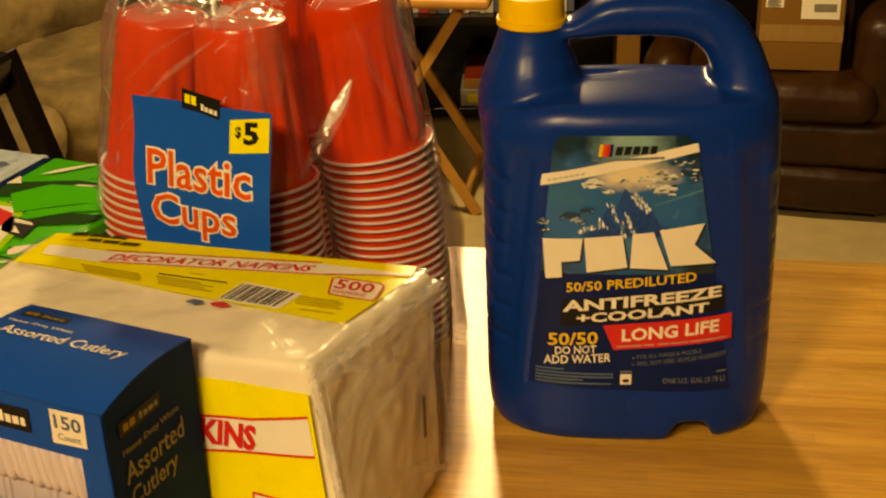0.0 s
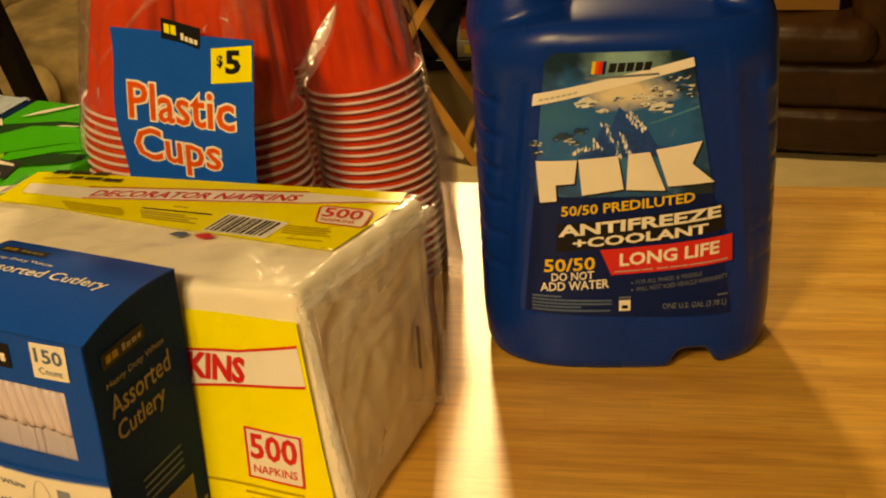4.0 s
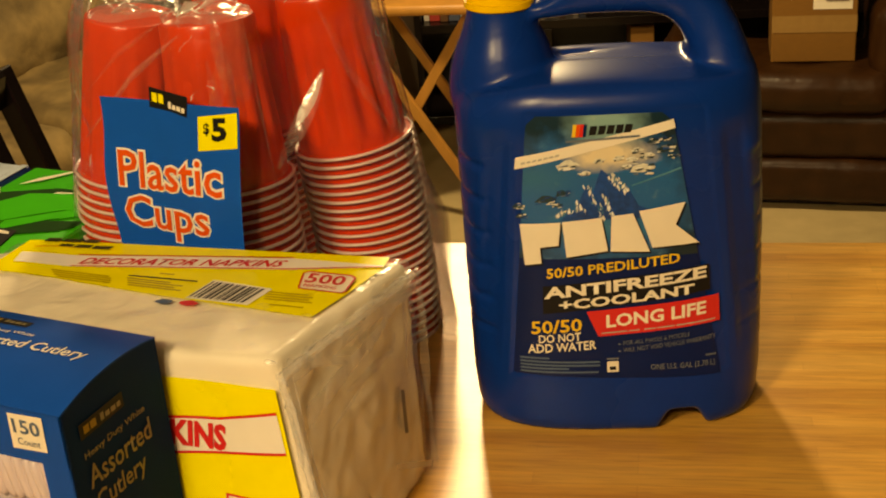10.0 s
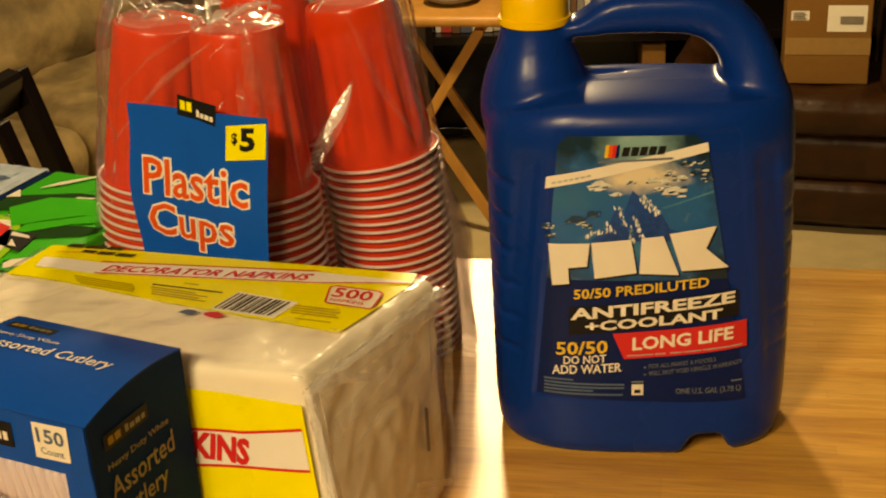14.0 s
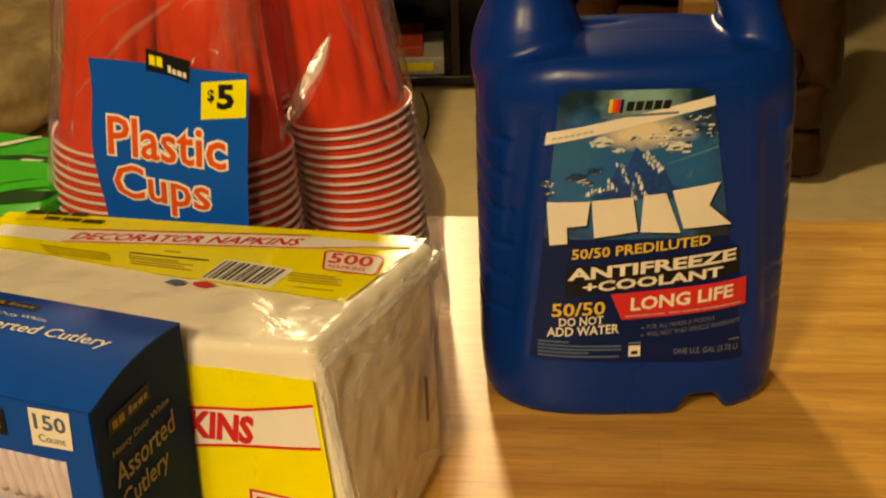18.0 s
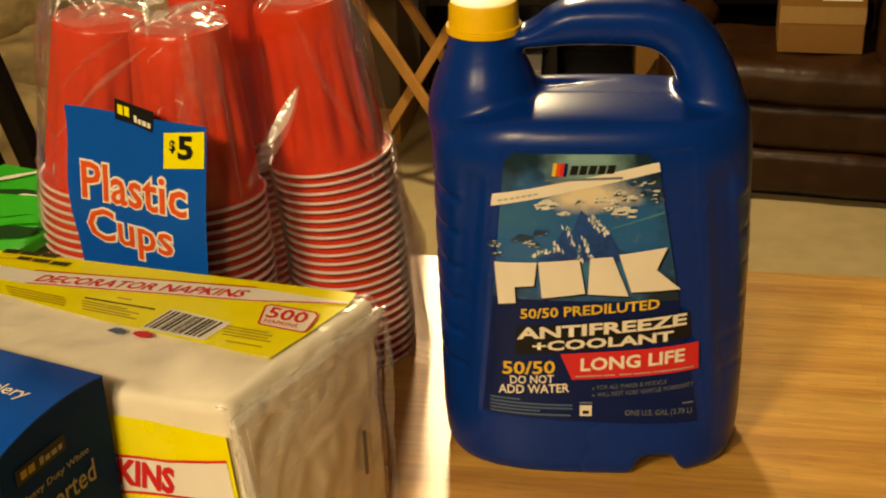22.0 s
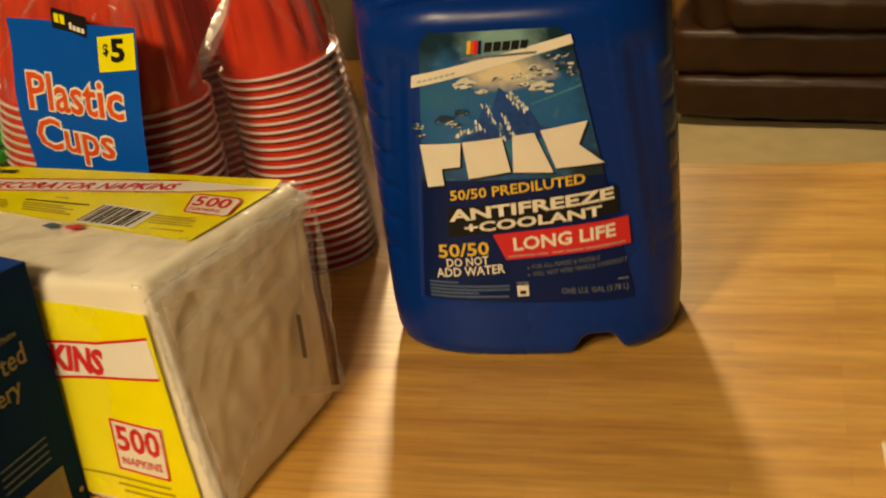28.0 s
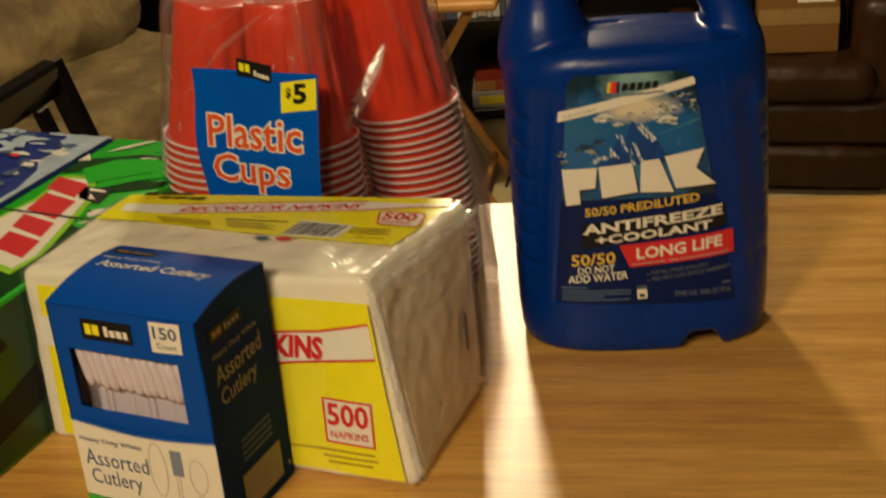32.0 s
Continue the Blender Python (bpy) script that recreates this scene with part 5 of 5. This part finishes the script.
    pull = np.interp(z, (0, 0.25, 0.275, 0.30, 0.336), (1, 1, 0.93, 0.80, 0.62))
    d = Vector((math.cos(a), math.sin(a), 0))
    c = max((stack_at(q, z)[0].xy.to_3d() for q in STACKS), key=lambda q: q.dot(d)) * pull
    wander = a + 0.35 * noise.noise(Vector((math.cos(a), math.sin(a), z * 7)))
    ring = Vector((math.cos(wander), math.sin(wander), 0))
    gather = (1 - 2.4 * abs(noise.noise(ring * 5.5 + Vector((0, 0, z * 3))))) + 0.6 * (1 - 2.4 * abs(noise.noise(ring * 12 + Vector((0, 0, z * 6 + 5)))))
    crush = noise.noise(Vector((math.cos(a) * 6, math.sin(a) * 6, z * 30)))
    high = max(0, z - 0.22) / 0.11
    return c + d * (taper + out + gather * (0.0012 + 0.0060 * high) + crush * (0.0006 + 0.0050 * high * high)) + Vector((0, 0, z))


def bag_mesh(n=300, m=90):
    return loft(bmesh.new(), [[bag_point(2 * math.pi * k / n, 0.001 + 0.335 * j / m) for k in range(n)] for j in range(m + 1)], False)


bag = part("bag", bag_mesh(), M_BAG, pack, "clear creased plastic bag", smooth=180)
bag.visible_shadow = False


def ribbon(name, pts, width, mat, parent, across, seed=0, wave=0.0015):
    """A creased strip of film along a line, wide in the middle."""
    bm = bmesh.new()
    pts = [Vector(p) for p in pts]
    across = Vector(across).normalized()
    rows = []
    for k in range(25):
        t = k / 24 * (len(pts) - 1)
        i = min(int(t), len(pts) - 2)
        p = pts[i].lerp(pts[i + 1], t - i)
        w = width * math.sin(math.pi * (0.06 + 0.88 * k / 24)) / 2
        bulge = across.cross((pts[-1] - pts[0]).normalized())
        rows.append([bm.verts.new(p + across * w * s + bulge * (wave * (1 - s * s) + 0.0008 * noise.noise(Vector((k * 0.7, s * 2, seed))))) for s in (-1, -0.5, 0, 0.5, 1)])
    for r0, r1 in zip(rows, rows[1:]):
        for j in range(4):
            bm.faces.new((r0[j], r0[j + 1], r1[j + 1], r1[j]))
    ob = part(name, bm, mat, parent, smooth=80)
    ob.visible_shadow = False
    return ob


for k, pts in enumerate(CRINKLES):
    ribbon("film_fold", pts, 0.0060 + 0.0090 * (k % 4) / 3, M_SOFTFOLD, nap, (0, 0.6, 0.8) if k % 3 else (0, 0.9, 0.3), k, 0.0005)


# gathered film along the edges of the pack's right end and its front
rnd = random.Random(31)
for k in range(36):
    t = rnd.random()
    if k % 3 == 0:          # front upper edge
        u = 0.06 + 0.175 * t
        p, d, side = Vector((u, 0.004, nap_top(u) + 0.0005)), Vector((rnd.uniform(0.004, 0.012), rnd.uniform(-0.002, 0.003), rnd.uniform(-0.0015, 0.0015))), (0, -0.5, 0.8)
    elif k % 3 == 1:        # upper edge of the end
        p = ne(0.004 + 0.118 * t, 0.137, 0.0008)
        d, side = Vector((rnd.uniform(-0.003, 0.003), rnd.uniform(0.004, 0.011), rnd.uniform(-0.004, 0.002))), (0.7, 0, 0.7)
    else:                   # upright front edge
        v = 0.012 + 0.118 * t
        p, d, side = ne(0.001, v, 0.0002), Vector((rnd.uniform(-0.001, 0.001), rnd.uniform(-0.001, 0.003), rnd.uniform(0.004, 0.011))), (0.7, -0.7, 0)
    ribbon("film_fold", [p - d, p + Vector((0.0004, -0.0008, 0.0008)), p + d], rnd.uniform(0.0030, 0.0085), (M_FOLD, M_SOFTFOLD)[k % 3 > 0], nap, side, k, 0.0008)


def at_pack(x, y, z):
    return (x - PX, y - PY, z - TOP)


def crease(pts, width, mat, seed, side, wave=0.0006):
    """A fold of the bag, in M_GLINT a white strip for its highlight; one that would leap from stack to stack is left
    out.
    """
    if max((q - p).length for p, q in zip(pts, pts[1:])) < 0.03:
        ribbon("bag_crease_glint", pts, width, mat, pack, side, seed, wave)


# the pinched fold between the front stacks, with a white strip as its highlight
fold = [Vector(at_pack(*p)) - Vector((0.006, 0, 0)) for p in ((-0.171, 0.088, 1.080), (-0.180, 0.082, 1.060), (-0.191, 0.076, 1.040), (-0.204, 0.070, 1.020))]
crease(fold, 0.0140, M_SOFTFOLD, 1, (0.95, -0.25, 0.1), 0.003)
crease([fold[0].lerp(fold[1], 0.1), fold[1] + Vector((-0.001, -0.003, 0)), fold[1].lerp(fold[2], 0.7) + Vector((-0.002, -0.003, 0))], 0.0095, M_GLINT, 2, (0.95, -0.25, 0.1), 0.001)
# folds slanting over the left and right stacks
for k, (w, pts) in enumerate(((0.0085, ((-0.255, 0.046, 1.118), (-0.292, 0.060, 1.090), (-0.335, 0.076, 1.045))), (0.0060, ((-0.262, 0.046, 1.128), (-0.300, 0.064, 1.104), (-0.330, 0.078, 1.075))),
                              (0.0100, ((-0.180, 0.105, 1.118), (-0.163, 0.104, 1.075), (-0.140, 0.113, 1.030))), (0.0022, ((-0.2130, 0.040, 1.128), (-0.2060, 0.028, 1.070), (-0.1990, 0.022, 1.000))))):
    crease([Vector(at_pack(*p)).lerp(Vector(at_pack(*q)), s) for p, q in zip(pts, pts[1:]) for s in (0, 0.25, 0.5, 0.75)] + [Vector(at_pack(*pts[-1]))], w, M_THINFOLD if k else M_SOFTFOLD, 70 + k, (0.3, -0.3, 0.9), 0.0012)
rnd = random.Random(17)
for k in range(96):
    kind = k % 6
    a = math.pi * (1.00 + 0.98 * rnd.random())
    if kind < 2:            # gathers running down from the top, some whitened for their glints
        z0, span, da, w, mat = rnd.uniform(0.295, 0.332), rnd.uniform(0.02, 0.045), rnd.uniform(-0.25, 0.25), rnd.uniform(0.0018, 0.0070), (M_SOFTFOLD, M_GLINT)[k % 4 == 0]
    elif kind == 2:         # long soft folds down the sides
        z0, span, da, w, mat = rnd.uniform(0.20, 0.27), rnd.uniform(0.05, 0.12), rnd.uniform(-0.30, 0.30), rnd.uniform(0.0040, 0.0100), M_THINFOLD
    elif kind == 3:         # slanting wrinkles
        z0, span, da, w, mat = rnd.uniform(0.17, 0.28), rnd.uniform(0.015, 0.04), rnd.choice((-1, 1)) * rnd.uniform(0.25, 0.6), rnd.uniform(0.0030, 0.0070), M_THINFOLD
    else:                   # short white strips that stand in for highlights
        z0, span, da, w, mat = rnd.uniform(0.12, 0.31), rnd.uniform(0.003, 0.011), rnd.uniform(-0.2, 0.2), rnd.uniform(0.0005, 0.0013), M_GLINT
    pts = [bag_point(a + da * s + 0.04 * math.sin(5 * s + k), z0 - span * s, 0.0010) for s in (0, 0.25, 0.5, 0.75, 1)]
    crease(pts, w, mat, k, Vector((-math.sin(a), math.cos(a), 0.2)), min(0.0006, w * 0.2))
# wide slack sheets drawn up towards the tie
for k in range(18):
    a = math.pi * (1.02 + 0.95 * rnd.random())
    z0, span, da, w = rnd.uniform(0.27, 0.325), rnd.uniform(0.05, 0.11), rnd.uniform(-0.35, 0.35), rnd.uniform(0.012, 0.026)
    if 1.36 < (a + da / 2) / math.pi < 1.66:        # the film lies smooth on the front stack
        continue
    pts = [bag_point(a + da * q, z0 - span * q, 0.0016) for q in (0, 0.25, 0.5, 0.75, 1)]
    crease(pts, w, M_THINFOLD, 200 + k, Vector((-math.sin(a), math.cos(a), 0.2)), 0.0015)
# crumpled film lying over the upturned feet, some strips white for its glints
for k in range(112):
    foot, _ = stack_at(STACKS[k % 4], STACKS[k % 4][2] + 0.1125)
    a, r = rnd.uniform(0, 6.28), rnd.uniform(0.0, 0.026)
    p = foot + Vector((r * math.cos(a), r * math.sin(a), rnd.uniform(0, 0.030)))
    d = Vector((rnd.uniform(-1, 1), rnd.uniform(-1, 1), rnd.uniform(-0.2, 0.5))).normalized() * rnd.uniform(0.006, 0.018)
    crease([p - d, p + Vector((0, 0, 0.003)), p + d], rnd.uniform(0.0010, 0.0055), (M_SOFTFOLD, M_GLINT)[k % 5 == 0 or k > 80], k, d.cross(UP) + UP * 0.4)

# film slumped on the upturned feet, smooth to one side and crumpled to the other
for k, stack in enumerate(STACKS):
    foot, axis = stack_at(stack, stack[2] + 0.1105)

    def slump(a, b, k=k, foot=foot):
        r, t = 0.0285 * a, 2 * math.pi * b
        x, y = r * math.cos(t), r * math.sin(t)
        rough = min(1, max(0.12, 0.4 + x * 30))
        return foot + Vector((x, y, 0.0030 - 0.003 * max(0, a - 0.82) / 0.18 + rough * (0.0045 * noise.noise(Vector((x * 70, y * 70, k))) + 0.0022 * noise.noise(Vector((x * 190, y * 190, k + 5))))))
    cover = part("bag_fold", sheet(0.02, 0, 1, 1, slump, 14, 44), M_SOFTFOLD, pack, "clear film slumped on a cup", smooth=50)
    cover.visible_shadow = False

# the bag's slack beside the right stack, dark layers added to block the back bulb
for j in range(4):
    def seam(a, b, j=j):
        z = 0.002 + 0.150 * b
        inner = stack_at(STACKS[1], z)[0]
        x = (inner.x + 0.036) * (1 - a) + a * (-0.1090 - PX - 0.02 * z - 0.30 * max(0, z - 0.09) + 0.0014 * math.sin(60 * z + j))
        return Vector((x, 0.136 - PY + 0.008 * j + 0.0022 * noise.noise(Vector((a * 4, b * 16, j))) - 0.010 * a, z))
    part("bag_edge_blocker", sheet(0, 0, 1, 1, seam, 6, 36), M_BLOCKFILM, pack, "slack edge of the bag, dark film layers added to block light", smooth=80)

# the printed card in the bag
LX = Vector((0.907, -0.42, 0)).normalized()
LY = Vector((0.42 * 0.13, 0.907 * 0.13, 1)).normalized()
card_at = plane_map(at_pack(-0.262, 0.030, TOP + 0.14), LX, LY, 0.0)


def on_card(u, v, up=0.0):
    bow = 0.0010 * math.sin(u * 70 + 1) + 0.0008 * math.sin(v * 60)
    return card_at(u, v, up + 0.0006 + bow)


card = part("label", sheet(0, 0, 1, 1, lambda a, b: on_card(-0.0665 + (0.0095 * (1 - b) ** 1.4 + 0.0018 * math.sin(9 * b)) * (1 - a) + (0.108 + 0.002 * b) * a, -0.045 + (0.1215 + 0.003 * a) * b), 28, 28), M_BLUE, pack, "blue printed card insert", smooth=60)


def kp(name, outline, mat, up, steps=4):
    return part(name, patch(outline, raised(on_card, up), steps), mat, card)


def kw(text, u, v, w, h, up, mat, slope=-0.02, bold=0.0, rim=0.0):
    return part("lettering", words(text, u - rim, v - rim, w + 2 * rim, h + 2 * rim, raised(on_card, up), slope, 0, bold), mat, card)


kp("price_square", [(0.0130, 0.0500), (0.0418, 0.0545), (0.0422, 0.0763), (0.0134, 0.0715)], M_YELLOW, 0.0004)
kw("$", 0.0175, 0.0600, 0.0045, 0.0080, 0.0007, M_BLACK, 0.1, 0.03)
kw("5", 0.0235, 0.0570, 0.0110, 0.0145, 0.0007, M_BLACK, 0.1, 0.04)
for text, u, v, w, h in (("Plastic", -0.0535, 0.0195, 0.0830, 0.0240), ("Cups", -0.0510, -0.0130, 0.0690, 0.0275)):
    kw(text, u, v, w, h, 0.0005, M_WHITE, 0.03, 0.055, 0.0012)
    kw(text, u, v, w, h, 0.0010, M_ORANGEINK, 0.03, 0.012)
kp("tag", [(-0.0255, 0.0735), (-0.0080, 0.0725), (0.0050, 0.0700), (0.0065, 0.0830), (-0.0070, 0.0845), (-0.0250, 0.0865)], M_BLACK, 0.0005)
for u, v, w, h, m in ((-0.0225, 0.0775, 0.0042, 0.0058, M_YELLOW), (-0.0172, 0.0771, 0.0042, 0.0058, M_YELLOW),
                      (-0.0092, 0.0745, 0.0024, 0.0042, M_CREAM), (-0.0060, 0.0740, 0.0026, 0.0030, M_CREAM), (-0.0026, 0.0735, 0.0032, 0.0030, M_CREAM), (0.0014, 0.0729, 0.0024, 0.0030, M_CREAM)):
    kp("tag_block", [(u, v), (u + w, v - 0.13 * w), (u + w, v + h - 0.13 * w), (u, v + h)], m, 0.0009, 1)

# ---------------------------------------------------------------- behind the table
RECL = pose(0.770, 2.2136, 0, 0, 0, -10.5)
recl = thing("recliner", "brown leather recliner with a padded stitched front", "recliner", RECL)


def cushion(name, lo, hi, r, amp, seed, parent, mat, cells=16, freq=9):
    lo = Vector(lo)
    return part(name, soft_block(Vector(hi) - lo, r, cells, amp, freq, lambda p: p + lo, seed), mat, parent, smooth=80)


cushion("footrest", (-0.651, 0.0, 0.018), (0.0, 0.33, 0.130), 0.030, 0.006, 1, recl, M_LEATHER)
cushion("front_panel", (-0.651, 0.010, 0.126), (0.0, 0.33, 0.242), 0.028, 0.005, 2, recl, M_LEATHER)
cushion("seat", (-0.525, -0.012, 0.240), (-0.06, 0.33, 0.338), 0.042, 0.006, 3, recl, M_LEATHER)
cushion("arm", (-0.12, 0.03, 0.20), (0.03, 0.60, 0.49), 0.055, 0.008, 4, recl, M_LEATHER)
cushion("arm", (-0.565, 0.02, 0.20), (-0.495, 0.40, 0.385), 0.055, 0.008, 5, recl, M_LEATHER)
part("plinth", box((-0.51, 0.05, 0), (-0.04, 0.33, 0.02)), M_BLACKWOOD, recl)

cb = thing("cardboard_box", "taped brown cardboard box on the recliner seat", "box", pose(0.452, 2.355, 0.340, 0, 0, -6))
part("carton", box((0, 0, 0), (0.188, 0.15, 0.27), 0.0025), M_CARTON, cb)
bf = plane_map((0, 0, 0), (1, 0, 0), (0, 0, 1), 0.0012)
part("tape", sheet(0.000, 0.070, 0.188, 0.110, bf, 4, 1), M_TAPE, cb, "shiny packing tape")
part("shipping_label", sheet(0.090, 0.124, 0.176, 0.185, bf), M_CREAM, cb, "white paper label")
part("label_block", sheet(0.118, 0.142, 0.168, 0.160, raised(bf, 0.0012)), M_GREY, cb)
part("shipping_label", sheet(0.010, 0.150, 0.050, 0.172, bf), M_CREAM, cb, "white paper label")
for k in range(4):
    part("label_block", sheet(0.014, 0.153 + 0.0045 * k, 0.044 - 0.004 * (k % 2), 0.1555 + 0.0045 * k, raised(bf, 0.0012)), M_GREY, cb)

# folding tray table: two crossed frames under a thick-edged top
tray = thing("tray_table", "folding wooden tray table with crossed legs", "tray table", pose(-0.34, 2.28, 0, 0, 0, -6))
part("tabletop", box((-0.26, -0.03, 0.520), (0.175, 0.33, 0.545), 0.009, 3), M_PINE, tray, smooth=40)
for y in (0.015, 0.285):
    part("leg", bar(bmesh.new(), (0.135, y, 0.002), (-0.185, y, 0.515), 0.024, 0.016, (0, 1, 0)), M_PINE, tray)
    part("leg", bar(bmesh.new(), (-0.215, y + 0.019, 0.002), (0.105, y + 0.019, 0.515), 0.024, 0.016, (0, 1, 0)), M_PINE, tray)
for x, z in ((0.105, 0.05), (-0.185, 0.05), (0.098, 0.495), (-0.165, 0.495)):
    part("stretcher", rod(bmesh.new(), (x, 0.015, z), (x, 0.30, z), 0.008), M_PINE, tray)
dish = thing("dish", "grey rimmed dish on the tray table", "dish", tray.matrix_world @ pose(0.02, 0.10, 0.5455))
part("bowl", lathe(bmesh.new(), [(0.035, 0), (0.060, 0.012), (0.066, 0.020), (0.062, 0.020), (0.034, 0.006)], segs=28), M_GREY, dish, smooth=50)

# pale cabinet beside the shelf
cab = thing("cabinet", "tan wooden cabinet with a dark plinth", "cabinet", pose(-0.455, 2.62, 0, 0, 0, -4))
part("side", box((-0.55, 0.0, 0.10), (0.0, 0.42, 0.95), 0.004), M_WALL, cab)
part("plinth", box((-0.54, 0.01, 0.0), (-0.006, 0.41, 0.10), 0.002), M_PINE, cab)

# black shelf unit with books
shelf = thing("shelf_unit", "black shelf unit with books and boxes", "shelf", pose(-0.44, 2.92, 0))
SW = 1.25
part("side", box((0, 0, 0), (0.025, 0.35, 1.1), 0.002), M_BLACKWOOD, shelf)
part("side", box((SW - 0.025, 0, 0), (SW, 0.35, 1.1), 0.002), M_BLACKWOOD, shelf)
part("back", box((0.025, 0.33, 0), (SW - 0.025, 0.35, 1.1)), M_BLACKWOOD, shelf)
for z in (0.02, 0.285, 0.70, 1.07):
    part("board", box((0.025, 0.0, z), (SW - 0.025, 0.33, z + 0.025), 0.002), M_BLACKWOOD, shelf)
part("post", box((0.36, 0.0, 0.046), (0.385, 0.33, 0.2845), 0.002), M_BLACKWOOD, shelf)
rnd = random.Random(21)
BOOKS = [shader("book_cloth", c, 0.6, vary=0.15, scale=80) for c in ((0.50, 0.44, 0.36), (0.22, 0.21, 0.20), (0.42, 0.05, 0.04), (0.08, 0.10, 0.16), (0.30, 0.10, 0.16), (0.14, 0.07, 0.035), (0.62, 0.58, 0.52), (0.60, 0.55, 0.50))]
x = 0.03
while x < 0.47:
    w, h = rnd.uniform(0.012, 0.032), rnd.uniform(0.17, 0.24)
    bk = thing("book", "upright book on the black shelf", "book", shelf.matrix_world @ pose(x, 0.03 + rnd.uniform(0, 0.02), 0.3105), "books on the shelf")
    part("cover", box((0, 0, 0), (w, 0.15, h), 0.002), rnd.choice(BOOKS), bk)
    part("pages", box((0.002, 0.004, h - 0.0005), (w - 0.002, 0.146, h + 0.0006)), M_CREAM, bk)
    x += w + 0.0015
rb = thing("game_box", "red and tan flat box in the shelf", "box", shelf.matrix_world @ pose(0.17, 0.02, 0.096))
part("carton", box((0, 0, 0), (0.112, 0.22, 0.030), 0.002), M_DIMRED, rb)
part("pale_end", box((0.0, -0.001, 0.002), (0.06, 0.02, 0.028)), M_CARTON, rb)
gb = thing("game_box", "dark printed flat box in the shelf", "box", shelf.matrix_world @ pose(0.16, 0.015, 0.0455))
part("carton", box((0, 0, 0), (0.18, 0.24, 0.050), 0.002), M_GREY, gb)
part("print", box((0.02, -0.0015, 0.012), (0.15, 0.02, 0.036)), M_BROWNINK, gb)
bin_ = thing("storage_bin", "brown wooden box behind the recliner arm", "box", shelf.matrix_world @ pose(0.600, 0.03, 0.046))
part("carton", box((0, 0, 0), (0.065, 0.24, 0.22), 0.004), M_CARTON, bin_)

cable = thing("cable", "thin black cable lying on the floor", "cable", pose(0, 0, 0.0))
bm = bmesh.new()
pts = [Vector((-0.165 + 0.02 * math.sin(k * 0.5), 2.90 - 0.06 * k, 0.004)) for k in range(9)]
for a, b in zip(pts, pts[1:]):
    rod(bm, a, b, 0.003, 6)
part("lead", bm, M_BLACK, cable)

# sofa along the left
sofa = thing("sofa", "tan tapestry sofa with loose back cushions", "sofa", pose(-1.042, 1.818, 0, 0, 0, 64.5))
cushion("base", (-1.25, 0.02, 0.0), (0.62, 0.85, 0.28), 0.05, 0.008, 11, sofa, M_SOFA)
for x, seed in ((-1.20, 12), (-0.58, 13), (0.04, 18)):
    cushion("seat_cushion", (x, -0.03, 0.275), (x + 0.61, 0.60, 0.455), 0.06, 0.014, seed, sofa, M_SOFA, 20)
    part("back_cushion", soft_block((0.61, 0.24, 0.46), 0.10, 20, 0.024, 8, lambda p, x=x: (p.x + x, p.y + 0.29 + 0.25 * p.z, p.z + 0.435 - 0.10 * p.y), seed + 20), M_SOFA, sofa, smooth=80)
cushion("backrest", (-1.25, 0.62, 0.25), (0.62, 0.92, 0.82), 0.08, 0.012, 16, sofa, M_SOFA)
cushion("arm", (-1.36, -0.01, 0.0), (-1.22, 0.86, 0.60), 0.07, 0.012, 17, sofa, M_SOFA)

# black chair drawn up beside the table
chair = thing("dining_chair", "black lacquered wooden chair with a slatted back", "chair", pose(-0.7206, 0.5536, 0, 0, 0, -10.8))
for y in (0.20, -0.20):
    part("back_post", bar(bmesh.new(), (0.135, y, 0.44), (0.0, y, 0.893), 0.026, 0.024, (0, 1, 0)), M_BLACKWOOD, chair)
    part("leg", bar(bmesh.new(), (0.16, y, 0.0), (0.137, y, 0.438), 0.032, 0.026, (0, 1, 0)), M_BLACKWOOD, chair)
    part("leg", bar(bmesh.new(), (0.53, y, 0.0), (0.50, y, 0.438), 0.032, 0.026, (0, 1, 0)), M_BLACKWOOD, chair)
part("top_rail", bar(bmesh.new(), (0.004, 0.188, 0.874), (0.004, -0.188, 0.874), 0.024, 0.052, (0.3, 0, 1), 0.005), M_BLACKWOOD, chair)
part("lower_rail", bar(bmesh.new(), (0.098, 0.187, 0.565), (0.098, -0.187, 0.565), 0.018, 0.030, (0.3, 0, 1)), M_BLACKWOOD, chair)
for y in (0.135, 0.045, -0.045, -0.135):
    part("slat", bar(bmesh.new(), (0.095, y, 0.575), (0.014, y, 0.852), 0.010, 0.026, (0, 1, 0)), M_BLACKWOOD, chair)
part("seat", soft_block((0.40, 0.42, 0.03), 0.012, 8, 0.0, 1, lambda p: p + Vector((0.125, -0.21, 0.437))), M_BLACKWOOD, chair, smooth=60)

# a green tumbler on the right of the table
tumbler = thing("tumbler", "clear green plastic tumbler with a green drink on the table", "cup", pose(0.2625, 0.100, TOP))
part("wall", lathe(bmesh.new(), [(0.0215, 0.0008), (0.0345, 0.060), (0.0354, 0.0612), (0.0345, 0.0620), (0.0332, 0.0600), (0.0204, 0.004)], segs=40), M_TUMBLER, tumbler, smooth=40)
part("drink", lathe(bmesh.new(), [(0.0196, 0.0045), (0.0300, 0.050)], segs=40), M_DRINK, tumbler, "green drink", smooth=40)

# a sheet of paper on the table
paper = thing("paper_slip", "white paper slip lying on the table", "paper", pose(0.193, -0.150, TOP + 0.0006, 0, 0, -3))
part("paper", soft_block((0.10, 0.055, 0.0008), 0.0002, 6, 0.0, 1), M_WHITE, paper)
